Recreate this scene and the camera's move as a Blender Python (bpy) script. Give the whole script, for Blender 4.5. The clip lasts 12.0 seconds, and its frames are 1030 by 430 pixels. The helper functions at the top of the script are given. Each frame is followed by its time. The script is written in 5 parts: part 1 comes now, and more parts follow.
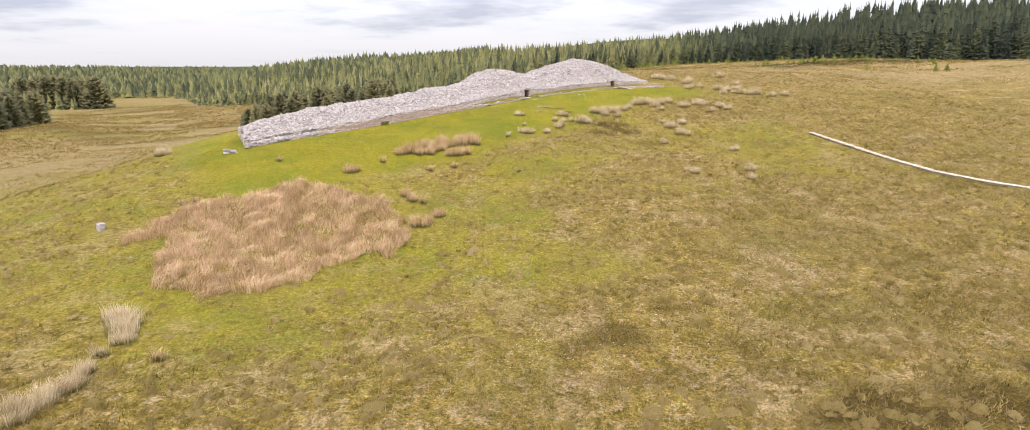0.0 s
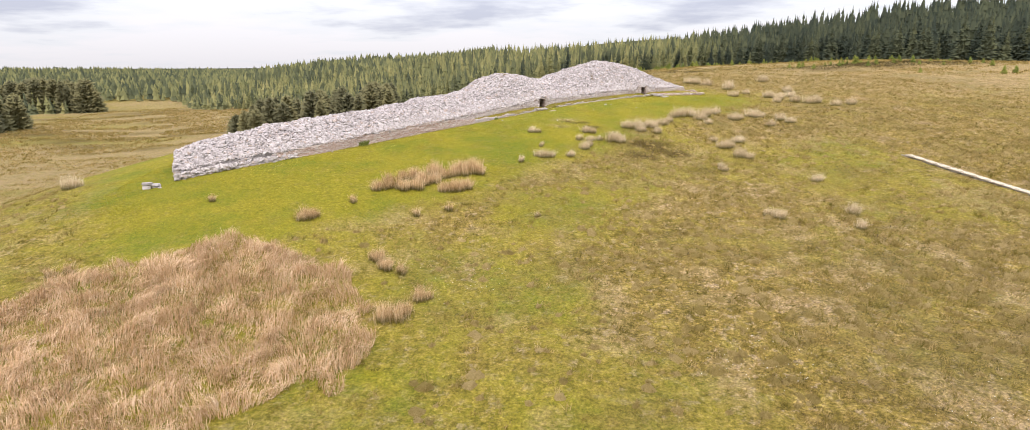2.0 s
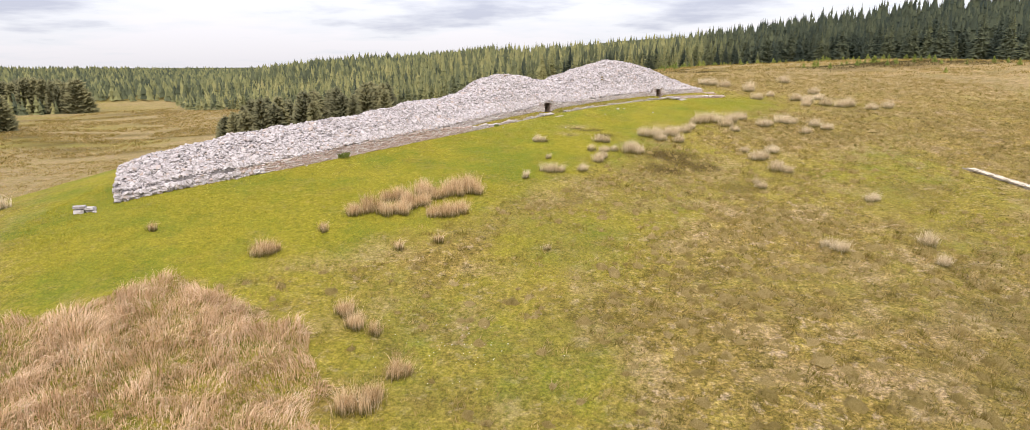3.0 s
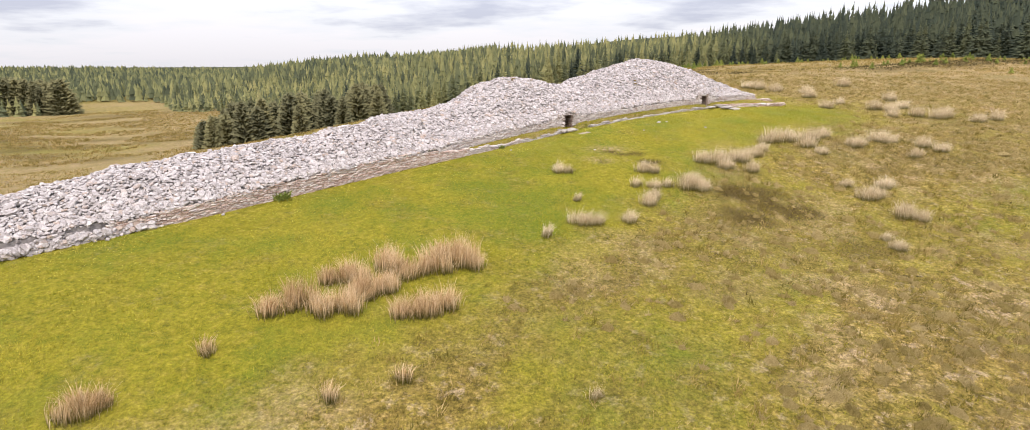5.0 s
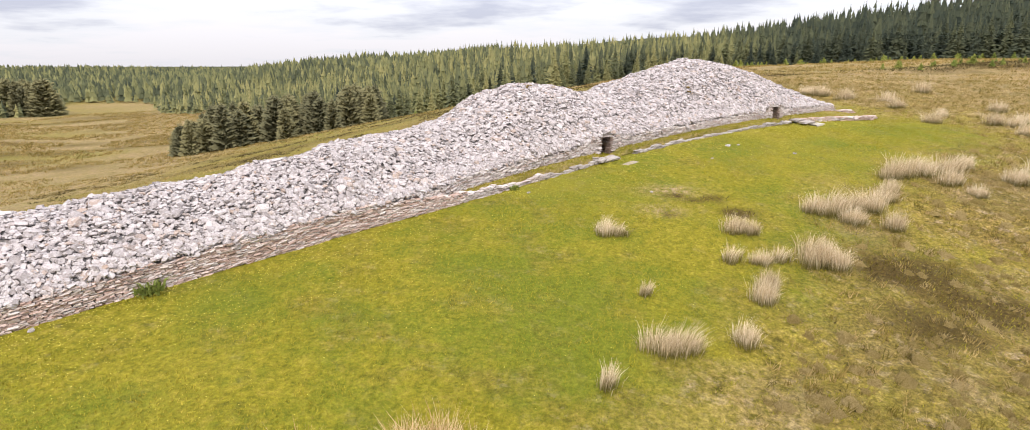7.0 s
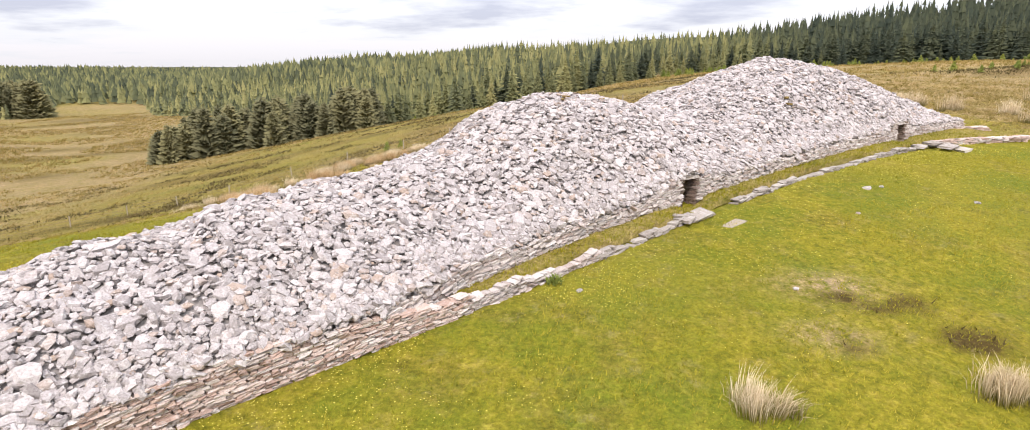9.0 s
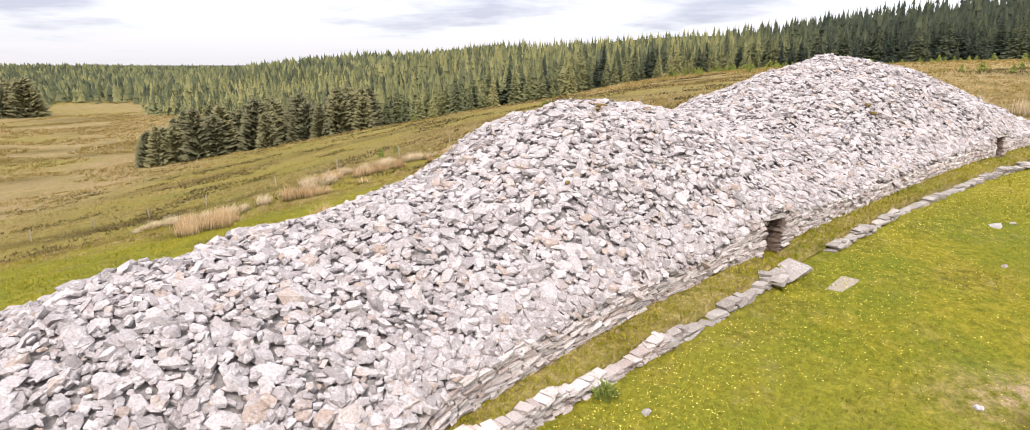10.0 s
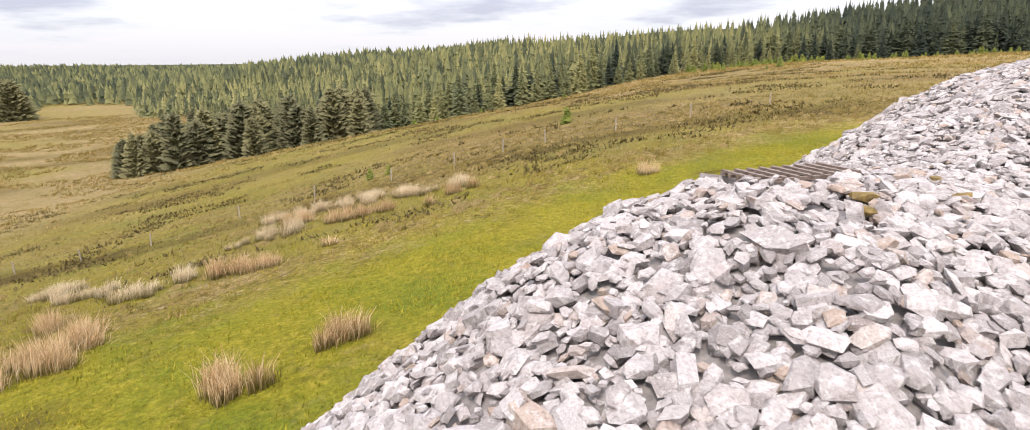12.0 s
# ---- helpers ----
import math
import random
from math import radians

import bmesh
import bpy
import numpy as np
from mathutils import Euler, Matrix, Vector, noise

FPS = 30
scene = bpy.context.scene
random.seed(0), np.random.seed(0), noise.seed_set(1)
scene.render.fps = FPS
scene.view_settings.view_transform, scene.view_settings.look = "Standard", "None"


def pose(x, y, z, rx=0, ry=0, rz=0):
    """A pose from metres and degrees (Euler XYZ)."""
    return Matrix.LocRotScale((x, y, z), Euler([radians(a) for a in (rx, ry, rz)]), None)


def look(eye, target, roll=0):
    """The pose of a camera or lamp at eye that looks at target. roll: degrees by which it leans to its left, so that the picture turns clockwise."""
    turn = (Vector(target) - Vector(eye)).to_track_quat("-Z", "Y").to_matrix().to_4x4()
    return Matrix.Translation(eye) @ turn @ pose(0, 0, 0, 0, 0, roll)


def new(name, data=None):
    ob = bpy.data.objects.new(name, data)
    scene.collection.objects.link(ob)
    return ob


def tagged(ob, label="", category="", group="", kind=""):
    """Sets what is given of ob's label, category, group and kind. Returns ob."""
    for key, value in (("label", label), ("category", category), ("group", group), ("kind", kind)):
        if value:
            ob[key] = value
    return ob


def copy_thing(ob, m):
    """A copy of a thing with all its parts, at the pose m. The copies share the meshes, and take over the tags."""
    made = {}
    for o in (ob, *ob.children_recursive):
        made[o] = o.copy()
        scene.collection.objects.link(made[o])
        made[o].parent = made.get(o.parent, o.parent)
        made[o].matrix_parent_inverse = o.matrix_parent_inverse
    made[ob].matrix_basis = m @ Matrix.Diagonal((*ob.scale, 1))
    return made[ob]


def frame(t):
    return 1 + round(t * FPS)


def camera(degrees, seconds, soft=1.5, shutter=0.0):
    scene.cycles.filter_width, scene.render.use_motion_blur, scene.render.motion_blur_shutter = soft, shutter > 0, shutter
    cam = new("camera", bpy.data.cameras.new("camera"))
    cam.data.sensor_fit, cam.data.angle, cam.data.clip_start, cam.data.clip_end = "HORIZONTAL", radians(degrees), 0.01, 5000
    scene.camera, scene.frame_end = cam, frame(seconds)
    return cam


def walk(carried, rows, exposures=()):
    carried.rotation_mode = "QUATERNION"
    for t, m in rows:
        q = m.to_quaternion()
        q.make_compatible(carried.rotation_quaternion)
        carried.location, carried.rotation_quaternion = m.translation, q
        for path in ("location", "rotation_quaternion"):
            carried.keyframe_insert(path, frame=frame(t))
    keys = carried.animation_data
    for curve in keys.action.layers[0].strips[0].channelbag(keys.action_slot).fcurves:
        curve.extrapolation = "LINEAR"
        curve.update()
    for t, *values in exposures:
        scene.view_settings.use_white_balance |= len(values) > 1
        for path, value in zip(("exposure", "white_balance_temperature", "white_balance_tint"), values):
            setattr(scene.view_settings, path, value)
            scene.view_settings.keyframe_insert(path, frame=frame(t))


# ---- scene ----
cam = camera(80.0, 12.0, soft=0.85, shutter=0.05)
PATH = [
    (0, (-0.046, -0.030, 12.724), (-0.048, 1.910, 12.240), -0.20),
    (0.5, (-0.329, 4.552, 12.773), (-0.335, 6.493, 12.291), -0.20),
    (1, (-0.532, 8.945, 12.834), (-0.545, 10.885, 12.352), -0.20),
    (1.5, (-0.736, 13.118, 12.891), (-0.753, 15.059, 12.409), -0.30),
    (2, (-0.879, 17.254, 12.949), (-0.901, 19.195, 12.468), -0.30),
    (2.5, (-1.040, 21.364, 12.966), (-1.064, 23.305, 12.485), -0.30),
    (3, (-1.226, 25.537, 12.978), (-1.248, 27.478, 12.495), -0.30),
    (3.2, (-1.255, 27.296, 12.976), (-1.278, 29.238, 12.494), -0.40),
    (4.8, (-2.056, 40.633, 12.940), (-2.082, 42.573, 12.453), -0.30),
    (5, (-2.160, 42.261, 13.001), (-2.187, 44.201, 12.516), -0.30),
    (5.5, (-2.416, 45.916, 13.040), (-2.445, 47.856, 12.553), -0.30),
    (6, (-2.710, 50.018, 13.052), (-2.739, 51.958, 12.566), -0.20),
    (6.5, (-2.949, 53.542, 13.070), (-2.979, 55.481, 12.584), -0.20),
    (7, (-3.266, 57.515, 13.024), (-3.297, 59.455, 12.539), -0.20),
    (7.2, (-3.416, 58.993, 13.034), (-3.445, 60.932, 12.545), -0.10),
    (8.8, (-4.451, 70.192, 12.954), (-4.490, 72.132, 12.469), -0.10),
    (9, (-4.549, 71.397, 12.922), (-4.591, 73.338, 12.440), -0.10),
    (9.5, (-4.834, 74.362, 12.851), (-4.878, 76.302, 12.369), -0.10),
    (10, (-5.269, 77.785, 12.882), (-5.313, 79.725, 12.397), -0.00),
    (10.5, (-5.694, 80.712, 13.073), (-5.738, 82.651, 12.585), -0.00),
    (11, (-6.190, 84.052, 13.148), (-6.234, 85.992, 12.661), 0.10),
    (11.5, (-6.565, 87.014, 13.175), (-6.614, 88.952, 12.682), -0.40),
    (12, (-7.011, 90.326, 13.214), (-7.065, 92.262, 12.716), -0.60),
]
walk(cam, [(t, look(eye, target, roll)) for t, eye, target, roll in PATH], exposures=((0, 0.15, 6700, 18), (7, 0.17, 6700, 18), (9.5, 0.25, 6700, 18), (10.5, 0.24, 6700, 18), (12, 0.22, 6700, 18)))

# ---- world, sun, exposure ----
SUN_ELEVATION, SUN_AZIMUTH = radians(52), radians(190)
world = bpy.data.worlds.new("world")
scene.world = world
world.use_nodes = True
wn, wl = world.node_tree.nodes, world.node_tree.links
wn.clear()
w_out = wn.new("ShaderNodeOutputWorld")
w_bg = wn.new("ShaderNodeBackground")
w_sky = wn.new("ShaderNodeTexSky")
w_sky.sky_type, w_sky.sun_disc = "NISHITA", False
w_sky.sun_elevation, w_sky.sun_rotation = SUN_ELEVATION, SUN_AZIMUTH
w_dim = wn.new("ShaderNodeMix")
w_dim.data_type, w_dim.blend_type = "RGBA", "MULTIPLY"
w_dim.inputs["Factor"].default_value = 1.0
w_dim.inputs["B"].default_value = (0.11, 0.11, 0.11, 1)
w_co = wn.new("ShaderNodeTexCoord")
w_sep = wn.new("ShaderNodeSeparateXYZ")
w_up = wn.new("ShaderNodeMath")
w_up.operation = "MAXIMUM"
w_up.inputs[1].default_value = 0.0
w_lift = wn.new("ShaderNodeMath")
w_lift.operation = "ADD"
w_lift.inputs[1].default_value = 0.10
w_dx, w_dy = wn.new("ShaderNodeMath"), wn.new("ShaderNodeMath")
w_dx.operation = w_dy.operation = "DIVIDE"
w_vec = wn.new("ShaderNodeCombineXYZ")
w_noise = wn.new("ShaderNodeTexNoise")
w_noise.inputs["Scale"].default_value = 0.5
w_noise.inputs["Detail"].default_value = 7.0
w_noise.inputs["Roughness"].default_value = 0.55
w_ramp = wn.new("ShaderNodeValToRGB")
w_ramp.color_ramp.elements[0].position, w_ramp.color_ramp.elements[0].color = 0.43, (0.54, 0.60, 0.71, 1)
w_ramp.color_ramp.elements[1].position, w_ramp.color_ramp.elements[1].color = 0.63, (0.91, 0.95, 0.99, 1)
w_mid = w_ramp.color_ramp.elements.new(0.54)
w_mid.color = (0.84, 0.91, 0.96, 1)
w_cover = wn.new("ShaderNodeMix")
w_cover.data_type = "RGBA"
w_cover.inputs["Factor"].default_value = 0.92
wl.new(w_co.outputs["Generated"], w_sep.inputs[0])
wl.new(w_sep.outputs["Z"], w_up.inputs[0])
wl.new(w_up.outputs[0], w_lift.inputs[0])
wl.new(w_sep.outputs["X"], w_dx.inputs[0])
wl.new(w_lift.outputs[0], w_dx.inputs[1])
wl.new(w_sep.outputs["Y"], w_dy.inputs[0])
wl.new(w_lift.outputs[0], w_dy.inputs[1])
wl.new(w_dx.outputs[0], w_vec.inputs["X"])
wl.new(w_dy.outputs[0], w_vec.inputs["Y"])
wl.new(w_vec.outputs[0], w_noise.inputs["Vector"])
w_low = wn.new("ShaderNodeMapRange")
w_low.inputs["From Min"].default_value, w_low.inputs["From Max"].default_value = 0.015, 0.075
w_low.inputs["To Min"].default_value, w_low.inputs["To Max"].default_value = 0.16, 0.0
w_sum = wn.new("ShaderNodeMath")
wl.new(w_up.outputs[0], w_low.inputs["Value"])
wl.new(w_noise.outputs["Fac"], w_sum.inputs[0])
wl.new(w_low.outputs[0], w_sum.inputs[1])
wl.new(w_sum.outputs[0], w_ramp.inputs["Fac"])
wl.new(w_sky.outputs[0], w_dim.inputs["A"])
wl.new(w_dim.outputs["Result"], w_cover.inputs["A"])
w_gain = wn.new("ShaderNodeMath")
w_gain.operation = "MULTIPLY_ADD"
w_gain.inputs[1].default_value, w_gain.inputs[2].default_value = 2.35, 0.84
wl.new(w_up.outputs[0], w_gain.inputs[0])
w_bright = wn.new("ShaderNodeVectorMath")
w_bright.operation = "SCALE"
wl.new(w_ramp.outputs["Color"], w_bright.inputs[0])
wl.new(w_gain.outputs[0], w_bright.inputs["Scale"])
wl.new(w_bright.outputs[0], w_cover.inputs["B"])
wl.new(w_cover.outputs["Result"], w_bg.inputs["Color"])
wl.new(w_bg.outputs[0], w_out.inputs[0])
w_bg.inputs["Strength"].default_value = 1.0

sun = new("sun", bpy.data.lights.new("sun", "SUN"))
sun.data.energy, sun.data.angle, sun.data.color = 2.5, radians(12), (1.0, 0.94, 0.85)
sun_way = Vector((math.sin(SUN_AZIMUTH) * math.cos(SUN_ELEVATION), math.cos(SUN_AZIMUTH) * math.cos(SUN_ELEVATION), math.sin(SUN_ELEVATION)))
sun.matrix_world = look(sun_way * 300, (0, 0, 0))


# ---- materials ----
def material(name, rough=0.9, spec=0.2):
    m = bpy.data.materials.new(name)
    m.use_nodes = True
    b = m.node_tree.nodes["Principled BSDF"]
    b.inputs["Roughness"].default_value = rough
    b.inputs["Specular IOR Level"].default_value = spec
    return m, m.node_tree.nodes, m.node_tree.links, b


def noise_node(nodes, links, coord, scale, detail=4.0, rough=0.55):
    n = nodes.new("ShaderNodeTexNoise")
    n.inputs["Scale"].default_value, n.inputs["Detail"].default_value, n.inputs["Roughness"].default_value = scale, detail, rough
    links.new(coord, n.inputs["Vector"])
    return n.outputs["Fac"]


def ramp_node(nodes, links, fac, stops):
    r = nodes.new("ShaderNodeValToRGB")
    el = r.color_ramp.elements
    el[0].position, el[0].color = stops[0][0], (*stops[0][1], 1)
    el[1].position, el[1].color = stops[-1][0], (*stops[-1][1], 1)
    for p, c in stops[1:-1]:
        e = el.new(p)
        e.color = (*c, 1)
    links.new(fac, r.inputs["Fac"])
    return r.outputs["Color"]


def mix_node(nodes, links, fac, a, b, kind="MIX"):
    x = nodes.new("ShaderNodeMix")
    x.data_type, x.blend_type = "RGBA", kind
    for value, socket in ((fac, x.inputs["Factor"]), (a, x.inputs["A"]), (b, x.inputs["B"])):
        if isinstance(value, (int, float)):
            socket.default_value = value
        elif isinstance(value, tuple):
            socket.default_value = (*value, 1)
        else:
            links.new(value, socket)
    return x.outputs["Result"]


def math_node(nodes, links, kind, a, b, clamp=False):
    x = nodes.new("ShaderNodeMath")
    x.operation, x.use_clamp = kind, clamp
    for value, socket in ((a, x.inputs[0]), (b, x.inputs[1])):
        if isinstance(value, (int, float)):
            socket.default_value = value
        else:
            links.new(value, socket)
    return x.outputs[0]


def bump_node(nodes, links, bsdf, height, strength, distance):
    x = nodes.new("ShaderNodeBump")
    x.inputs["Strength"].default_value, x.inputs["Distance"].default_value = strength, distance
    links.new(height, x.inputs["Height"])
    links.new(x.outputs[0], bsdf.inputs["Normal"])


def attribute_node(nodes, name):
    a = nodes.new("ShaderNodeAttribute")
    a.attribute_name = name
    return a.outputs["Fac"]


def object_coord(nodes):
    return nodes.new("ShaderNodeTexCoord").outputs["Object"]


def ground_material():
    m, n, l, b = material("moor_grass", 0.95, 0.1)
    co = object_coord(n)
    big = noise_node(n, l, co, 0.10, 5.0, 0.6)
    mid = noise_node(n, l, co, 0.55, 6.0, 0.66)
    fine = noise_node(n, l, co, 3.2, 5.0, 0.72)
    speck = noise_node(n, l, co, 8.0, 4.0, 0.8)
    blend = math_node(n, l, "ADD", math_node(n, l, "MULTIPLY", mid, 0.38), math_node(n, l, "MULTIPLY", fine, 0.62))
    moor = ramp_node(n, l, blend, [(0.36, (0.076, 0.056, 0.013)), (0.44, (0.150, 0.113, 0.022)), (0.53, (0.243, 0.171, 0.044)), (0.63, (0.405, 0.284, 0.114))])
    rusty = ramp_node(n, l, noise_node(n, l, co, 0.21, 5.0, 0.7), [(0.52, (0, 0, 0)), (0.66, (1, 1, 1))])
    moor = mix_node(n, l, math_node(n, l, "MULTIPLY", rusty, 0.45), moor, (0.230, 0.140, 0.053))
    tuft = ramp_node(n, l, noise_node(n, l, co, 1.7, 4.0, 0.75), [(0.54, (0, 0, 0)), (0.64, (1, 1, 1))])
    moor = mix_node(n, l, math_node(n, l, "MULTIPLY", tuft, 0.7), moor, (0.400, 0.295, 0.187))
    green = ramp_node(n, l, fine, [(0.30, (0.126, 0.124, 0.011)), (0.5, (0.218, 0.195, 0.016)), (0.70, (0.314, 0.257, 0.035))])
    vivid = ramp_node(n, l, noise_node(n, l, co, 0.13, 6.0, 0.72), [(0.46, (0, 0, 0)), (0.60, (1, 1, 1))])
    green = mix_node(n, l, math_node(n, l, "MULTIPLY", vivid, 0.65), green, (0.105, 0.144, 0.012))
    sunny = ramp_node(n, l, noise_node(n, l, co, 0.11, 4.0, 0.6), [(0.5, (0, 0, 0)), (0.66, (1, 1, 1))])
    green = mix_node(n, l, math_node(n, l, "MULTIPLY", sunny, 0.4), green, (0.264, 0.221, 0.028))
    given = attribute_node(n, "lush")
    lush = math_node(n, l, "ADD", given, math_node(n, l, "MULTIPLY", math_node(n, l, "SUBTRACT", mid, 0.5), 2.2))
    lush = math_node(n, l, "ADD", lush, math_node(n, l, "MULTIPLY", math_node(n, l, "SUBTRACT", big, 0.5), 1.1), True)
    col = mix_node(n, l, lush, moor, green)
    tan = attribute_node(n, "tan")
    tan = math_node(n, l, "MULTIPLY", tan, math_node(n, l, "ADD", math_node(n, l, "MULTIPLY", math_node(n, l, "SUBTRACT", blend, 0.5), 6.0), 0.52, True), True)
    col = mix_node(n, l, tan, col, (0.385, 0.272, 0.168))
    patchy = ramp_node(n, l, noise_node(n, l, co, 0.075, 8.0, 0.75), [(0.48, (0, 0, 0)), (0.60, (1, 1, 1))])
    patchy = math_node(n, l, "MULTIPLY", patchy, math_node(n, l, "SUBTRACT", 0.5, math_node(n, l, "MULTIPLY", given, 0.5)))
    col = mix_node(n, l, patchy, col, (0.150, 0.122, 0.036))
    heath = attribute_node(n, "heath")
    heath = math_node(n, l, "MULTIPLY", heath, math_node(n, l, "ADD", math_node(n, l, "MULTIPLY", math_node(n, l, "SUBTRACT", blend, 0.5), 7.0), 0.95, True), True)
    col = mix_node(n, l, heath, col, (0.083, 0.056, 0.015))
    canopy = ramp_node(n, l, mid, [(0.35, (0.03, 0.036, 0.018)), (0.65, (0.085, 0.09, 0.036))])
    col = mix_node(n, l, attribute_node(n, "canopy"), col, canopy)
    shade = ramp_node(n, l, speck, [(0.36, (0.42, 0.42, 0.38)), (0.52, (1.0, 1.0, 1.0)), (0.64, (1.6, 1.57, 1.5))])
    col = mix_node(n, l, math_node(n, l, "SUBTRACT", 0.95, math_node(n, l, "MULTIPLY", given, 0.45)), col, shade, "MULTIPLY")
    l.new(col, b.inputs["Base Color"])
    bump_node(n, l, b, math_node(n, l, "ADD", fine, speck), 0.9, 0.15)
    return m


def stone_material(name, tones, lichen=0.5):
    m, n, l, b = material(name, 0.88, 0.25)
    co = object_coord(n)
    island = n.new("ShaderNodeNewGeometry").outputs["Random Per Island"]
    single = n.new("ShaderNodeObjectInfo").outputs["Random"]
    pick = math_node(n, l, "FRACT", math_node(n, l, "ADD", math_node(n, l, "MULTIPLY", island, 7.31), math_node(n, l, "MULTIPLY", single, 3.77)), 0.0)
    base = ramp_node(n, l, pick, tones)
    patch = noise_node(n, l, co, 7.0, 7.0, 0.72)
    grain = noise_node(n, l, co, 22.0, 4.0, 0.7)
    white = ramp_node(n, l, patch, [(0.52, (0, 0, 0)), (0.60, (1, 1, 1))])
    col = mix_node(n, l, math_node(n, l, "MULTIPLY", white, lichen), base, (0.62, 0.60, 0.585))
    dirt = ramp_node(n, l, grain, [(0.28, (0.50, 0.46, 0.43)), (0.50, (0.98, 0.97, 0.96)), (0.75, (1.2, 1.18, 1.16))])
    col = mix_node(n, l, 0.8, col, dirt, "MULTIPLY")
    l.new(col, b.inputs["Base Color"])
    bump_node(n, l, b, math_node(n, l, "ADD", grain, patch), 0.7, 0.04)
    return m


def leaf_material(name, tones, rough=0.8, length_noise=1.5, apart=0.6):
    m, n, l, b = material(name, rough, 0.15)
    island = n.new("ShaderNodeNewGeometry").outputs["Random Per Island"]
    co = object_coord(n)
    broad = noise_node(n, l, co, length_noise, 3.0)
    pick = math_node(n, l, "ADD", math_node(n, l, "MULTIPLY", island, apart), math_node(n, l, "MULTIPLY", math_node(n, l, "SUBTRACT", broad, 0.15 + 0.45 * (0.6 - apart)), 0.6 + 2.5 * (0.6 - apart)), True)
    l.new(ramp_node(n, l, pick, tones), b.inputs["Base Color"])
    return m


def thin_leaf(n, l, b, col, share):
    """Let some light through the leaf."""
    thin = n.new("ShaderNodeBsdfTranslucent")
    l.new(col, thin.inputs["Color"])
    both = n.new("ShaderNodeMixShader")
    both.inputs[0].default_value = share
    l.new(b.outputs[0], both.inputs[1])
    l.new(thin.outputs[0], both.inputs[2])
    l.new(both.outputs[0], n["Material Output"].inputs["Surface"])


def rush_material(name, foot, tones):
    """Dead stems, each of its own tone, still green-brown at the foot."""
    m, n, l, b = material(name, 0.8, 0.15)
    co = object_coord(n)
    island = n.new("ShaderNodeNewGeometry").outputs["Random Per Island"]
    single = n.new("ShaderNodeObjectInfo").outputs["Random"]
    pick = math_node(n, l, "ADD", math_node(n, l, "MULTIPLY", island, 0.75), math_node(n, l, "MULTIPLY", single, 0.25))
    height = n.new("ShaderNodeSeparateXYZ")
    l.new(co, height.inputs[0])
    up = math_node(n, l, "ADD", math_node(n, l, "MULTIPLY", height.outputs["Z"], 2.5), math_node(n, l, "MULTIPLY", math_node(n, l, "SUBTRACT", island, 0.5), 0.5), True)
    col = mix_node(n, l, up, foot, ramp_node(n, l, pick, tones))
    l.new(col, b.inputs["Base Color"])
    thin_leaf(n, l, b, col, 0.35)
    return m


def tuft_material(name, tones):
    """Grass whose every tuft has its own tone, with some difference between blades."""
    m, n, l, b = material(name, 0.85, 0.12)
    island = n.new("ShaderNodeNewGeometry").outputs["Random Per Island"]
    broad = noise_node(n, l, object_coord(n), 0.35, 3.0)
    pick = math_node(n, l, "ADD", math_node(n, l, "MULTIPLY", attribute_node(n, "tone"), 0.72), math_node(n, l, "MULTIPLY", island, 0.22))
    pick = math_node(n, l, "ADD", pick, math_node(n, l, "MULTIPLY", math_node(n, l, "SUBTRACT", broad, 0.45), 0.6), True)
    col = ramp_node(n, l, pick, tones)
    l.new(col, b.inputs["Base Color"])
    thin_leaf(n, l, b, col, 0.35)
    return m


def tussock_material():
    """Rounded tussocks: bleached straw over an olive foot, in fine strands."""
    m, n, l, b = material("bleached_tussock", 0.9, 0.1)
    co = object_coord(n)
    strand = noise_node(n, l, co, 30.0, 4.0, 0.8)
    island = n.new("ShaderNodeNewGeometry").outputs["Random Per Island"]
    pick = math_node(n, l, "ADD", math_node(n, l, "MULTIPLY", attribute_node(n, "tone"), 0.5), math_node(n, l, "MULTIPLY", math_node(n, l, "SUBTRACT", strand, 0.28), 1.1))
    pick = math_node(n, l, "ADD", pick, math_node(n, l, "MULTIPLY", island, 0.12), True)
    col = ramp_node(n, l, pick, [(0.1, (0.12, 0.092, 0.022)), (0.38, (0.225, 0.165, 0.052)), (0.65, (0.345, 0.256, 0.11)), (1.0, (0.50, 0.39, 0.215))])
    l.new(col, b.inputs["Base Color"])
    thin_leaf(n, l, b, col, 0.2)
    bump_node(n, l, b, strand, 1.0, 0.08)
    return m


def tree_material(name, tones, apart=0.5):
    m, n, l, b = material(name, 0.85, 0.1)
    co = object_coord(n)
    single = n.new("ShaderNodeObjectInfo").outputs["Random"]
    island = n.new("ShaderNodeNewGeometry").outputs["Random Per Island"]
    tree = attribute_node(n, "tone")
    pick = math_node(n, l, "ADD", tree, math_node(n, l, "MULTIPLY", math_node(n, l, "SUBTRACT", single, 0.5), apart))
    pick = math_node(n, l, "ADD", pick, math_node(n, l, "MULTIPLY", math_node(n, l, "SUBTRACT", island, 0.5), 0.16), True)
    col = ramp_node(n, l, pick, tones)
    l.new(col, b.inputs["Base Color"])
    thin_leaf(n, l, b, col, 0.12)
    return m


